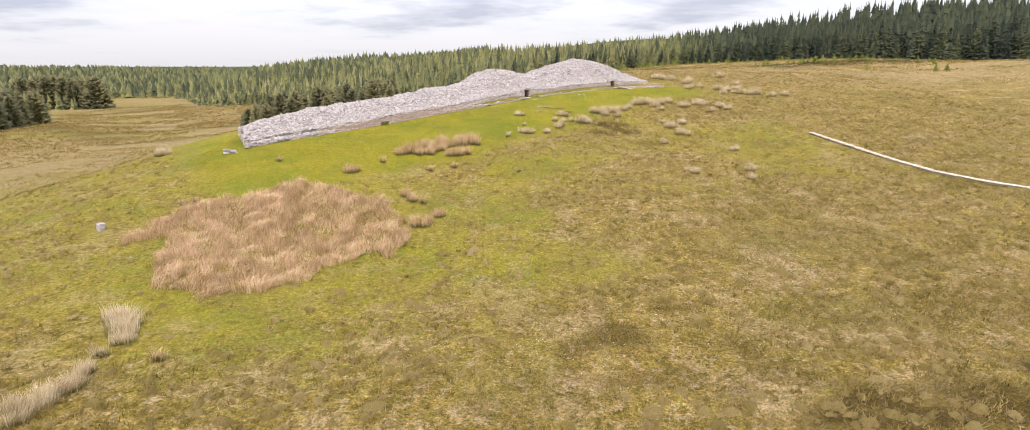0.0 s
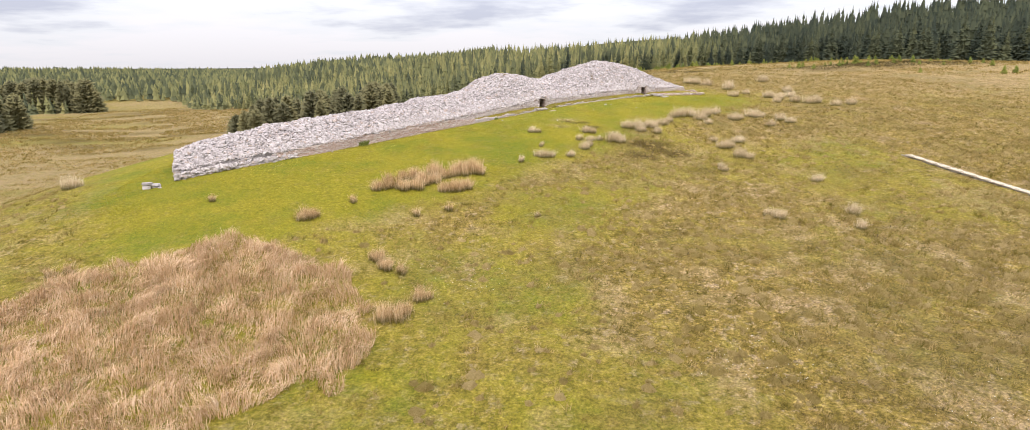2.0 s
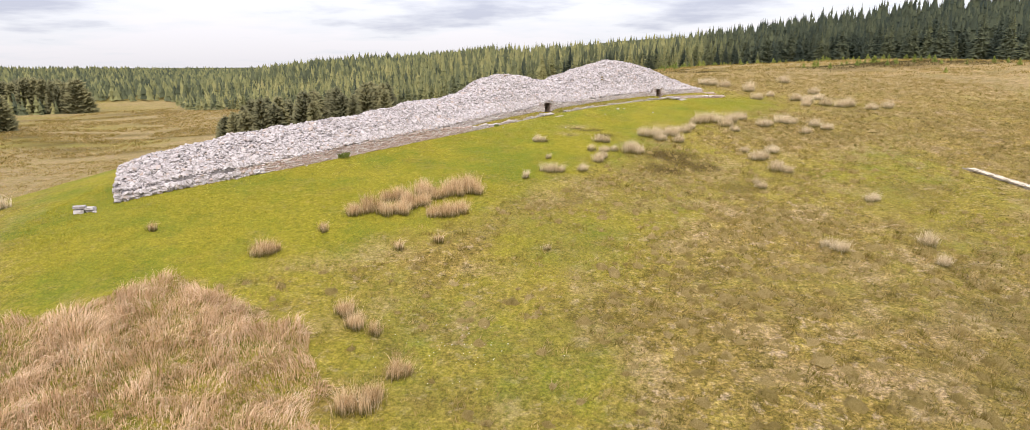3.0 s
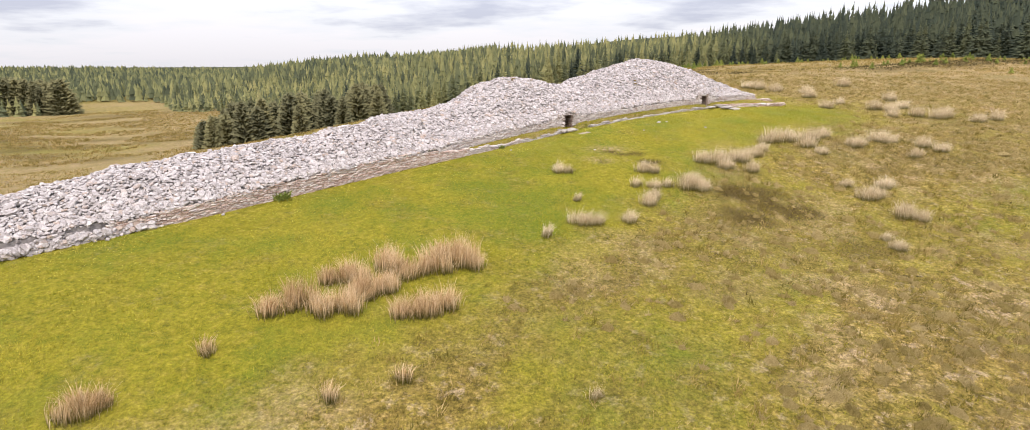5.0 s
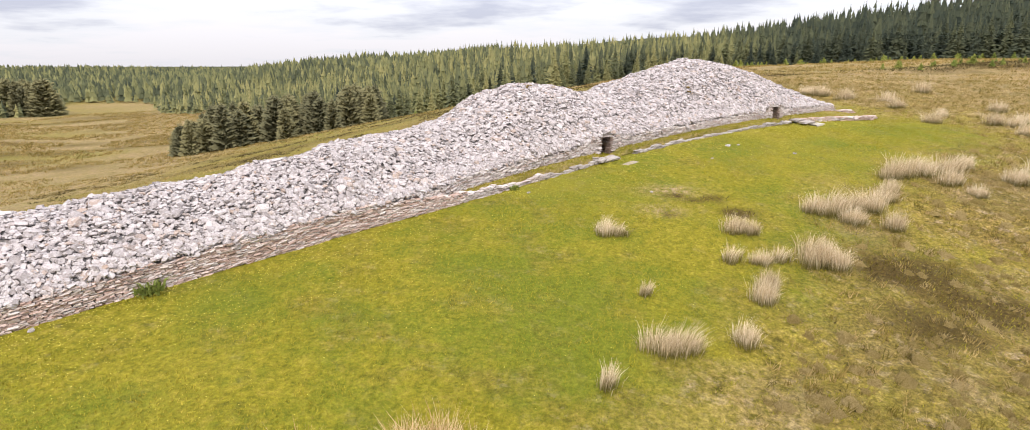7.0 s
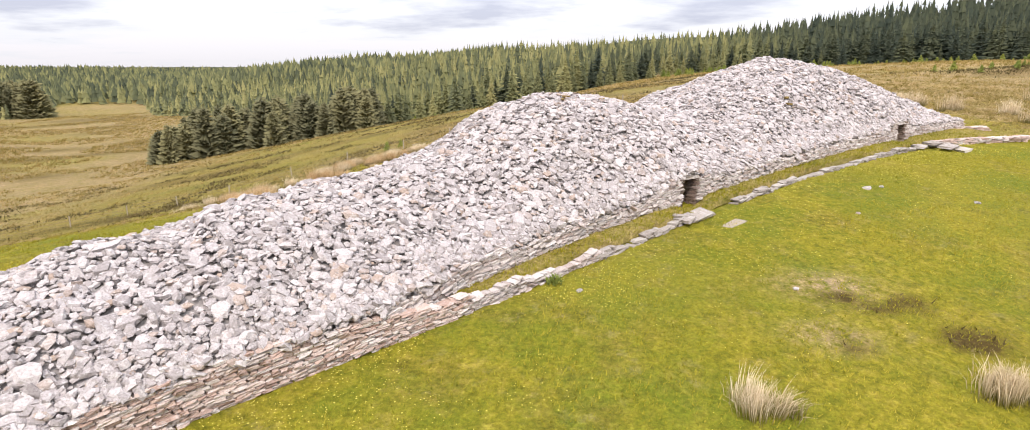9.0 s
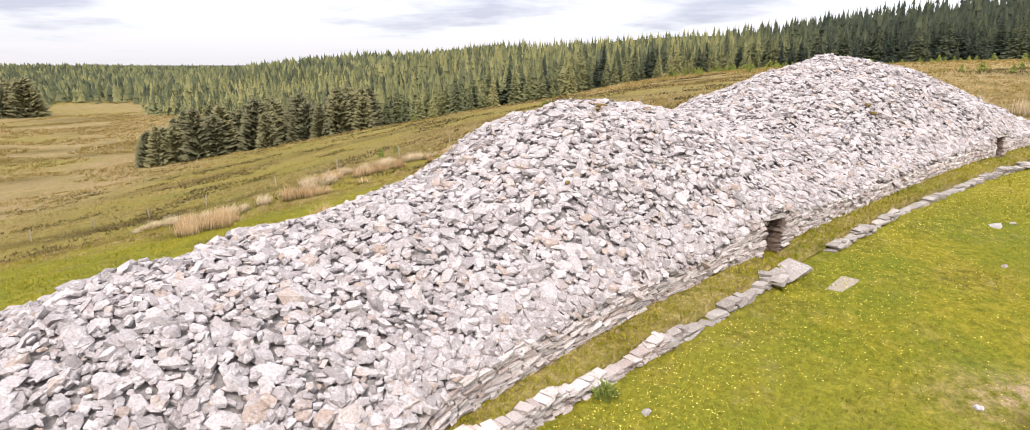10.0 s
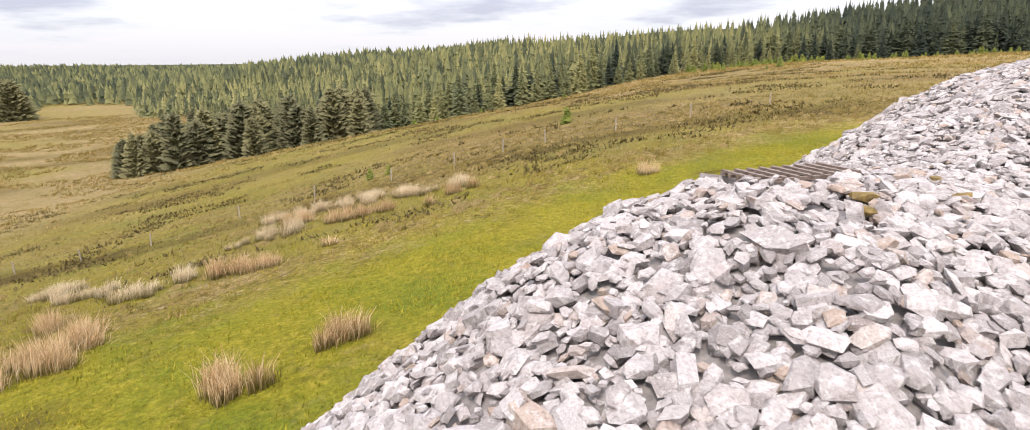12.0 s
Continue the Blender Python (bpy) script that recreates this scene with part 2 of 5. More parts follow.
def plain_material(name, dark, light, scale, rough=0.8, spec=0.2, metal=0.0):
    m, n, l, b = material(name, rough, spec)
    co = object_coord(n)
    f = noise_node(n, l, co, scale, 5.0, 0.6)
    l.new(ramp_node(n, l, f, [(0.3, dark), (0.7, light)]), b.inputs["Base Color"])
    b.inputs["Metallic"].default_value = metal
    bump_node(n, l, b, f, 0.4, 0.02)
    return m


GROUND = ground_material()
RUBBLE = stone_material("weathered_flagstone", [(0.0, (0.251, 0.226, 0.217)), (0.2, (0.326, 0.296, 0.286)), (0.5, (0.391, 0.358, 0.348)), (0.82, (0.465, 0.430, 0.418)), (0.88, (0.353, 0.274, 0.220)), (0.94, (0.335, 0.290, 0.273)), (1.0, (0.512, 0.479, 0.468))], 0.45)
WALLING = stone_material("drystone_flags", [(0.0, (0.36, 0.25, 0.20)), (0.3, (0.47, 0.345, 0.285)), (0.6, (0.53, 0.43, 0.375)), (1.0, (0.60, 0.55, 0.51))], 0.35)
FACING = stone_material("weathered_facing", [(0.0, (0.38, 0.30, 0.26)), (0.4, (0.47, 0.41, 0.375)), (1.0, (0.58, 0.535, 0.505))], 0.45)
KERB = stone_material("kerb_flags", [(0.0, (0.25, 0.215, 0.185)), (0.5, (0.34, 0.305, 0.27)), (1.0, (0.43, 0.395, 0.355))], 0.35)
# brown walling flags, darkened to carry the shade inside the passages
SHADED_JAMB = stone_material("shaded_passage_flags", [(0.0, (0.14, 0.095, 0.075)), (0.5, (0.23, 0.165, 0.13)), (1.0, (0.30, 0.235, 0.20))], 0.08)
PAVING = stone_material("sunken_paving", [(0.0, (0.24, 0.20, 0.14)), (1.0, (0.30, 0.255, 0.19))], 0.1)
PALE_TUSSOCK = tussock_material()
SLAB = stone_material("pale_flag", [(0.0, (0.36, 0.32, 0.28)), (1.0, (0.48, 0.45, 0.41))], 0.55)
# dark grey that stands for shade in gaps, shaft and passage ends
SHADE_FILL = plain_material("shade_dark_fill", (0.15, 0.135, 0.125), (0.30, 0.275, 0.26), 9.0)
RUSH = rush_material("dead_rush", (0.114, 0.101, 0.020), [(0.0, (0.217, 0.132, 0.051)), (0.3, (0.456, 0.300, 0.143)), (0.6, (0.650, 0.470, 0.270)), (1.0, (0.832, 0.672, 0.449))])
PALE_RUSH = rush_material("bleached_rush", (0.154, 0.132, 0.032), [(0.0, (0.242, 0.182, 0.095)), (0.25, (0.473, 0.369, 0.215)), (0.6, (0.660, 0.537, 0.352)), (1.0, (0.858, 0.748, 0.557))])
RUSH_BED = leaf_material("rush_bed_straw", [(0.0, (0.153, 0.097, 0.032)), (0.25, (0.383, 0.243, 0.121)), (0.6, (0.570, 0.388, 0.229)), (1.0, (0.746, 0.591, 0.435))], 0.8, 1.1)
TUSSOCK = tuft_material("tussock_blades", [(0.0, (0.087, 0.075, 0.013)), (0.3, (0.174, 0.136, 0.026)), (0.6, (0.290, 0.210, 0.067)), (0.85, (0.418, 0.303, 0.128)), (1.0, (0.534, 0.401, 0.194))])
LAWN = leaf_material("lawn_blades", [(0.0, (0.119, 0.137, 0.009)), (0.4, (0.231, 0.210, 0.014)), (0.75, (0.357, 0.287, 0.033)), (1.0, (0.503, 0.370, 0.074))], 0.8, 0.2, 0.35)
HEATHER = leaf_material("heather_twigs", [(0.0, (0.047, 0.036, 0.016)), (0.5, (0.101, 0.077, 0.029)), (1.0, (0.189, 0.154, 0.058))], 0.9, 1.0)
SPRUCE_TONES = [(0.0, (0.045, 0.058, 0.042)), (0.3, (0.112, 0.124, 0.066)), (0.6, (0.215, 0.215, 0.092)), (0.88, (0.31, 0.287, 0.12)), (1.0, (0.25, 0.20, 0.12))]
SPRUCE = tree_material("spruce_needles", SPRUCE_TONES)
SPRUCE_CROP = tree_material("plantation_needles", SPRUCE_TONES, 0.0)
YOUNG = tree_material("young_spruce_needles", [(0.0, (0.10, 0.14, 0.03)), (1.0, (0.24, 0.25, 0.05))])
PINE = tree_material("dark_pine_needles", [(0.0, (0.080, 0.085, 0.050)), (0.5, (0.155, 0.148, 0.079)), (1.0, (0.245, 0.224, 0.104))])
MOSS = plain_material("dry_moss", (0.10, 0.07, 0.03), (0.27, 0.19, 0.065), 9.0)
BARK = plain_material("bark", (0.05, 0.035, 0.025), (0.13, 0.10, 0.075), 6.0)
TIMBER = plain_material("weathered_timber", (0.24, 0.20, 0.15), (0.42, 0.37, 0.29), 9.0)
BOARD = plain_material("bleached_boards", (0.42, 0.36, 0.27), (0.60, 0.53, 0.42), 3.0)
STEEL = plain_material("rusted_steel", (0.16, 0.11, 0.085), (0.30, 0.24, 0.20), 14.0, 0.6, 0.4, 0.5)
WIRE = plain_material("dull_wire", (0.12, 0.11, 0.10), (0.22, 0.2, 0.18), 8.0, 0.5, 0.4, 0.7)
YELLOW = plain_material("buttercup_petals", (0.5, 0.42, 0.06), (0.7, 0.62, 0.14), 4.0)
WHITE = plain_material("cotton_heads", (0.6, 0.58, 0.52), (0.8, 0.78, 0.74), 4.0)
FERN = leaf_material("nettle_leaves", [(0.0, (0.09, 0.12, 0.02)), (1.0, (0.24, 0.28, 0.07))])


# ---- tools ----
rng = np.random.default_rng(7)


def mesh_of(name, verts, tris, mat, smooth=False):
    me = bpy.data.meshes.new(name)
    verts, tris = np.asarray(verts, np.float32), np.asarray(tris, np.int32)
    k = tris.shape[1]
    me.vertices.add(len(verts))
    me.vertices.foreach_set("co", verts.ravel())
    me.loops.add(tris.size)
    me.loops.foreach_set("vertex_index", tris.ravel())
    me.polygons.add(len(tris))
    me.polygons.foreach_set("loop_start", np.arange(0, tris.size, k, dtype=np.int32))
    me.polygons.foreach_set("use_smooth", np.full(len(tris), smooth))
    me.update(calc_edges=True)
    me.materials.append(mat)
    return me


def floats(me, name, values):
    a = me.attributes.new(name, "FLOAT", "POINT")
    a.data.foreach_set("value", np.asarray(values, np.float32))


def part(name, verts, tris, mat, parent, label="", smooth=False, kind=""):
    ob = new(name, mesh_of(name, verts, tris, mat, smooth))
    ob.parent = parent
    return tagged(ob, label, kind=kind)


def empty(name, x, y, z, label, category, group=""):
    ob = new(name)
    ob.location = (x, y, z)
    return tagged(ob, label, category, group)


def value_noise(x, y, seed=0):
    """Smooth noise from 0 to 1 on a unit lattice."""
    xi, yi = np.floor(x), np.floor(y)
    fx, fy = x - xi, y - yi
    fx, fy = fx * fx * (3 - 2 * fx), fy * fy * (3 - 2 * fy)

    def lattice(a, b):
        h = np.sin(a * 127.1 + b * 311.7 + seed * 74.7) * 43758.5453
        return h - np.floor(h)
    return (lattice(xi, yi) * (1 - fx) + lattice(xi + 1, yi) * fx) * (1 - fy) + (lattice(xi, yi + 1) * (1 - fx) + lattice(xi + 1, yi + 1) * fx) * fy


def smooth_step(a, b, x):
    t = np.clip((x - a) / (b - a), 0, 1)
    return t * t * (3 - 2 * t)


def inside(poly, x, y):
    x, y = np.asarray(x, float), np.asarray(y, float)
    odd = np.zeros(x.shape, bool)
    for (x0, y0), (x1, y1) in zip(poly, poly[1:] + poly[:1]):
        cross = ((y0 > y) != (y1 > y)) & (x < (x1 - x0) * (y - y0) / (y1 - y0 + 1e-9) + x0)
        odd ^= cross
    return odd


# ---- the lie of the land: broad hills, the ridge, and small swells ----
BROAD = [-6.01, -0.92, 9.71, -7.11, 0.24, -3.15, -4.77, 0.62, -0.83, -14.46, 8.85, 5.84, 5.03, 2.98, -14.99, 29.64, -9.95, 12.34, 3, 7.24, -6.18, 24.04, -32.99, 46.37, 2.28, 5.55, 3.93, 26.44, 5.8, 14.47]
RIDGE = [0.03, -2.43, -3.6, 3.35, -4.97, 3.56, -2.83, 1.5, 2.71, 0.92, -0.43, 1.12, 0.13, -3.8, 0.85, -0.26, 2.32, -0.86, 5.01, 1.94, -1.65, 0.19, 0.2, 3.14, 7.19, 3.42, -3.42, 3.8, -2.26, 1.01, 1.13, 3.55, -0.11, 8.9, -3.89, -0.64, -0.38, -0.36, 2.14, -1.74, 9.22, -4.39, -0.12, -0.48, 1.38, 6.4, -0.01, -0.89, -2.81]
SWELL = [(-30, 66, 3.09), (-15, 78, -1.05), (0, 92, 2.47), (15, 102, 1.7), (-5, 85, 0.75), (6, 94, -0.26), (28, 108, -0.53), (0, 72, 1.85), (15, 82, -2.54), (30, 90, 1.13), (-12, 58, -0.57), (8, 60, 0.05), (-20, 108, 0.28), (-34, 130, -0.64), (-10, 120, 1.25), (-34, 90, 3.67)]
HILLS = [(x, y, 130, BROAD[6 * i + j]) for i, x in enumerate((-330, -170, -10, 150, 310)) for j, y in enumerate((-30, 110, 250, 390, 530, 670))]
HILLS += [(x, y, 42, RIDGE[7 * i + j]) for i, x in enumerate((-120, -75, -30, 15, 60, 105, 150)) for j, y in enumerate((20, 65, 110, 155, 200, 245, 290))]
HILLS += [(x, y, 16, a) for x, y, a in SWELL]
HILLS += [(-800, 900, 300, 10), (86, 240, 27, -3.4)]


def land(x, y):
    x, y = np.asarray(x, float), np.asarray(y, float)
    z = np.full(np.broadcast(x, y).shape, -8.90)
    for cx, cy, s, a in HILLS:
        z = z + a * np.exp(-((x - cx) ** 2 + (y - cy) ** 2) / (2 * s * s))
    return z


# ---- the cairn's plan: u runs along it from its south-west end, v out of its front ----
AXIS, OUT, ORIGIN = np.array((0.795, 0.607)), np.array((0.607, -0.795)), np.array((-29.5, 66.9))
U_OUT, V_OUT = (0, 12, 18, 24, 30, 37, 49, 57, 61, 65, 69.3), (0, -0.35, -1.0, -1.5, -1.55, -1.85, -2.5, -2.45, -2.3, -1.5, 0)
U_IN, V_IN = (0, 12, 18, 24, 28.3, 31, 36, 42, 49, 55, 62, 70), (0, -0.35, -1.0, -1.5, -1.56, -2.4, -2.9, -3.1, -3.3, -3.5, -3.6, -3.6)
U_TOP = (0, 3, 10, 16, 22, 27, 31, 34, 37.5, 39.5, 42, 44, 46, 49, 53, 57, 60, 63, 66, 68, 70)
Z_TOP = (5.15, 6.3, 7.4, 7.8, 8.45, 9.12, 9.25, 9.8, 11.3, 11.62, 11.5, 10.9, 10.55, 11.3, 12.15, 13.0, 13.3, 12.65, 11.6, 10.6, 9.3)
U_MID, V_MID = (0, 10, 22, 28, 32, 36, 40, 45, 50, 60, 70), (-4.0, -4.6, -5.8, -6.8, -7.8, -8.8, -9.4, -9.1, -10.3, -11.1, -10.6)
END = 69.6
DOORWAYS = (41.6, 60.6)


def plan(u, v):
    u, v = np.asarray(u, float), np.asarray(v, float)
    return ORIGIN[0] + AXIS[0] * u + OUT[0] * v, ORIGIN[1] + AXIS[1] * u + OUT[1] * v


def along(x, y):
    dx, dy = np.asarray(x, float) - ORIGIN[0], np.asarray(y, float) - ORIGIN[1]
    return dx * AXIS[0] + dy * AXIS[1], dx * OUT[0] + dy * OUT[1]


def soft_interp(u, us, vs):
    return (np.interp(u - 0.9, us, vs) + 2 * np.interp(u, us, vs) + np.interp(u + 0.9, us, vs)) / 4


def front(u):
    return soft_interp(u, U_OUT, V_OUT)


def face(u):
    return soft_interp(u, U_IN, V_IN)


def middle(u):
    return soft_interp(u, U_MID, V_MID)


def back(u):
    return 2 * middle(u) - face(u)


def face_height(u):
    return np.interp(u, (0, 6, 18, 31, 69), (0.45, 0.5, 0.92, 0.85, 0.75)) + 0.42 * sum(np.exp(-((u - d) / 1.3) ** 4) for d in DOORWAYS)


def skew(v):
    """How far the south-west end leans back along the cairn."""
    return 0.17 * np.maximum(-np.asarray(v, float), 0)


def mound(u, v):
    """The cairn's surface, metres above the datum."""
    f, m, b = face(u), middle(u), back(u)
    zf = land(*plan(u, f)) + face_height(u)
    zb = land(*plan(u, b)) + 0.35
    top = np.maximum(soft_interp(u, U_TOP, Z_TOP), zf + 0.15)
    s = np.where(v > m, np.clip((f - v) / (f - m), 0, 1), np.clip((v - b) / (m - b), 0, 1))
    low = np.where(v > m, zf, zb)
    lump = (value_noise(u * 0.45, v * 0.45, 3) - 0.5) * 0.3 + (value_noise(u * 1.1, v * 1.1, 4) - 0.5) * 0.25
    rise = np.sin(s * np.pi / 2) ** np.where(v > m, 0.85, 0.91) - 0.075 * np.exp(-((s - 0.76) / 0.14) ** 2) * smooth_step(48, 56, u)
    return low + (top - low) * rise + lump * np.clip(s * 4, 0, 1)


# ---- ground ----
def graded(lo, hi, fine_lo, fine_hi, step):
    mid = np.arange(fine_lo, fine_hi, step)
    left, right, s = [], [], step
    p = fine_lo
    while p > lo:
        s *= 1.09
        p -= s
        left.append(p)
    p, s = mid[-1], step
    while p < hi:
        s *= 1.09
        p += s
        right.append(p)
    return np.concatenate([left[::-1], mid, right])


RUSH_BED_OUTLINE = [(-22, 35.5), (-18.7, 33.9), (-15.5, 34.6), (-13.1, 36.7), (-11, 39.8), (-9.1, 40.6), (-8.6, 44), (-10, 49.5), (-12.4, 52.8),
                    (-16.7, 54.6), (-20.7, 56.4), (-22.4, 53.9), (-25.4, 52), (-27.6, 49), (-29.4, 45.5), (-28.6, 43), (-25.6, 43.5), (-24.8, 40)]


def streaks(x, y):
    """Long uneven bands across the valley floor."""
    w = y + 0.25 * x
    return value_noise(x * 0.016, w * 0.045, 5) * 0.5 + value_noise(x * 0.05, w * 0.13, 15) * 0.3 + value_noise(x * 0.13, w * 0.3, 25) * 0.2


def lushness(x, y):
    u, v = along(x, y)
    reach = np.interp(u, (0, 27, 48, 70), (9, 7, 0, 0))
    lawn = smooth_step(16, 5, v + 2 - reach) * smooth_step(-16, 0, u) * smooth_step(82, 66, u)
    lawn = lawn * smooth_step(-31, -21, v)
    ring = 0.62 * smooth_step(15, 6, np.hypot((x + 17) * 0.9, (y - 43) * 0.75) - 3)
    streak = 0.55 * smooth_step(9, 2, np.abs(x - 1.0 - 0.12 * (y - 50) + 11 * (value_noise(x * 0.13, y * 0.13, 24) - 0.5))) * smooth_step(20, 40, y) * smooth_step(80, 66, y)
    west = 0.2 * smooth_step(-60, -100, x) * smooth_step(0.5, 0.3, streaks(x, y)) + 0.5 * smooth_step(-10, -30, x) * smooth_step(10, 40, y)
    right = 0.42 * smooth_step(4, 16, x) * smooth_step(48, 34, x) * smooth_step(50, 66, y) * smooth_step(125, 100, y) * smooth_step(0.2, 0.7, value_noise(x * 0.09, y * 0.09, 21)) + 0.62 * smooth_step(-24, -34, v) * smooth_step(250, 190, y) * smooth_step(0.25, 0.6, value_noise(x * 0.05, y * 0.09, 22))
    return np.clip(np.maximum.reduce([lawn * 1.1, ring, streak, west, right]), 0, 1)


def paleness(x, y):
    u, v = along(x, y)
    far = smooth_step(-50, -90, x) * (0.35 + 0.65 * smooth_step(0.34, 0.52, streaks(x, y)))
    hill = 0.65 * smooth_step(30, 55, x) * smooth_step(105, 135, y)
    behind = 0.4 * smooth_step(-10, 20, x) * smooth_step(120, 150, y) + 0.35 * smooth_step(-26, -40, v) * value_noise(x * 0.1, y * 0.2, 6)
    spots = 0.7 * smooth_step(0.62, 0.85, value_noise(x * 0.5, y * 0.5, 8)) * (1 - lushness(x, y))
    scrape = 1.3 * np.exp(-((x - 4.3) / 1.3) ** 2 - ((y - 88.6) / 0.7) ** 2) + 1.2 * np.exp(-((x - 3.2) / 1.0) ** 2 - ((y - 86.0) / 0.5) ** 2)
    return np.clip(np.maximum.reduce([far, hill, behind, spots, scrape]), 0, 1)


def heathiness(x, y):
    spots = [(12.5, 81.5, 2.6, 1.25), (14, 79, 2.2, 1.15), (11, 77.5, 2.0, 1.0), (5.1, 87.5, 0.6, 1.0), (6.3, 87.9, 0.6, 1.0), (3.6, 85.7, 0.5, 0.8), (4.9, 28.6, 1.9, 0.8), (3.0, 27.2, 1.2, 0.6), (8.2, 31.8, 1.3, 0.5), (15.0, 21.4, 2.8, 1.15), (19.6, 22.2, 2.6, 1.1), (12.3, 21.2, 1.6, 1.0), (23.3, 24.8, 1.6, 1.0), (7.0, 86.1, 1, 1.5), (4.4, 87.9, 0.5, 1.3),
             (-21, 104, 1.5, 0.7), (-17.5, 101, 1.4, 0.7), (1, 118, 0.8, 1), (97, 190, 9, 0.9), (80, 186, 8, 0.6), (115, 192, 8, 0.7), (16, 74, 2, 0.6)]
    h = np.zeros(np.shape(x))
    for cx, cy, r, a in spots:
        h = np.maximum(h, a * smooth_step(1.3, 0.4, np.hypot(x - cx, (y - cy) * 1.3) / r + 0.6 * (value_noise(x * 0.9, y * 0.9, 9) - 0.5)))
    band = 1.0 * smooth_step(4.5, 1.0, np.abs(y - (137 + 0.06 * x))) * smooth_step(40, 10, x) * smooth_step(-80, -50, x)
    bank = 0.3 * smooth_step(9, 3, np.abs(y - (176 - 0.1 * x))) * smooth_step(40, 20, x)
    hill = 0.65 * smooth_step(130, 145, y) * smooth_step(60, 20, x) * smooth_step(-85, -60, x) * smooth_step(0.45, 0.75, value_noise(x * 0.06, y * 0.14, 16))
    h = np.maximum(h, hill)
    dots = 0.45 * (1 - lushness(x, y)) * smooth_step(0.56, 0.72, value_noise(x * 0.55, y * 0.7, 17) * 0.6 + value_noise(x * 0.16, y * 0.2, 18) * 0.4) * smooth_step(-6, 10, x) * smooth_step(130, 95, y)
    mottle = 0.26 * smooth_step(-24, -36, along(x, y)[1]) * smooth_step(300, 230, y) * smooth_step(-110, -80, x) * smooth_step(90, 40, x)
    gully = 0.9 * smooth_step(0.60, 0.70, value_noise(x * 0.06, (y + 0.3 * x) * 0.17, 19)) * smooth_step(-90, -120, x) * smooth_step(170, 220, y) * smooth_step(420, 360, y)
    valley = 0.3 * smooth_step(-60, -95, x) * smooth_step(90, 130, y)
    h = np.maximum.reduce([h, dots, gully, mottle, valley])
    return np.maximum.reduce([h, band * (0.45 + 0.8 * value_noise(x * 0.3, y * 0.3, 10)), bank * value_noise(x * 0.2, y * 0.3, 11) * 1.4])


def swells(x, y):
    near = smooth_step(400, 120, np.hypot(x, y - 70))
    rough = 1 - 0.8 * lushness(x, y)
    z = (value_noise(x * 0.9, y * 0.9, 1) - 0.5) * 0.22 * rough + (value_noise(x * 2.1, y * 2.1, 2) - 0.5) * 0.14 * rough + (value_noise(x * 0.2, y * 0.2, 12) - 0.5) * 0.3 * rough
    return z * near - 0.03 * near


def ground_z(x, y):
    return land(x, y) + swells(x, y) + 1.5 * np.exp(-((np.asarray(x) - 98) / 24) ** 2 - ((np.asarray(y) - 191) / 4) ** 2)


gx, gy = graded(-2600, 2600, -45, 52, 0.5), graded(-1200, 3600, 16, 132, 0.5)
mx, my = np.meshgrid(gx, gy)
mz = ground_z(mx, my)
mu, mv = along(mx, my)
under = (mu > 1) & (mu < END - 1) & (mv < face(mu) - 1.2) & (mv > back(mu) + 1)
mz = np.where(under, mz - 0.5, mz)
nx, ny = len(gx), len(gy)
ids = np.arange(nx * ny).reshape(ny, nx)
quads = np.stack([ids[:-1, :-1], ids[:-1, 1:], ids[1:, 1:], ids[1:, :-1]], -1).reshape(-1, 4)
ground = new("ground", mesh_of("ground", np.stack([mx, my, mz], -1).reshape(-1, 3), quads, GROUND, True))
floats(ground.data, "lush", lushness(mx, my).ravel())
floats(ground.data, "tan", paleness(mx, my).ravel())
floats(ground.data, "heath", heathiness(mx, my).ravel())
floats(ground.data, "canopy", smooth_step(560, 640, np.hypot(mx, my)).ravel())
tagged(ground, "rough moorland of olive grass and pale tussocks, greener round the cairn", "ground", kind="structure")


# ---- stones ----
def rock_template(rough, flat):
    """A broken slab: an uneven polygon split off at top and bottom, its sides aslant."""
    n = int(rng.integers(4, 7))
    gaps = rng.uniform(0.55, 1.45, n)
    a = np.cumsum(gaps) / gaps.sum() * 6.283 + rng.uniform(0, 6.283)
    q = 0.52 * (1 + rough * rng.uniform(-2.2, 1.4, n))
    ring = np.stack([np.cos(a) * q, np.sin(a) * q], -1)
    tilt = rng.normal(size=2) * 0.16
    top = ring * rng.uniform(0.66, 0.98, (n, 1)) + rng.normal(size=2) * 0.06
    low = ring * rng.uniform(0.72, 1.0, (n, 1)) + rng.normal(size=2) * 0.06
    z1 = (0.5 + top @ tilt + rng.uniform(-0.07, 0.07, n)) * flat
    z0 = (-0.5 + low @ tilt * 0.6 + rng.uniform(-0.07, 0.07, n)) * flat
    verts = np.concatenate([np.c_[low, z0], np.c_[top, z1]])
    tris = [(0, i + 1, i) for i in range(1, n - 1)] + [(n, n + i, n + i + 1) for i in range(1, n - 1)]
    for i in range(n):
        j = (i + 1) % n
        tris += [(i, j, n + j), (i, n + j, n + i)]
    return verts, np.array(tris)


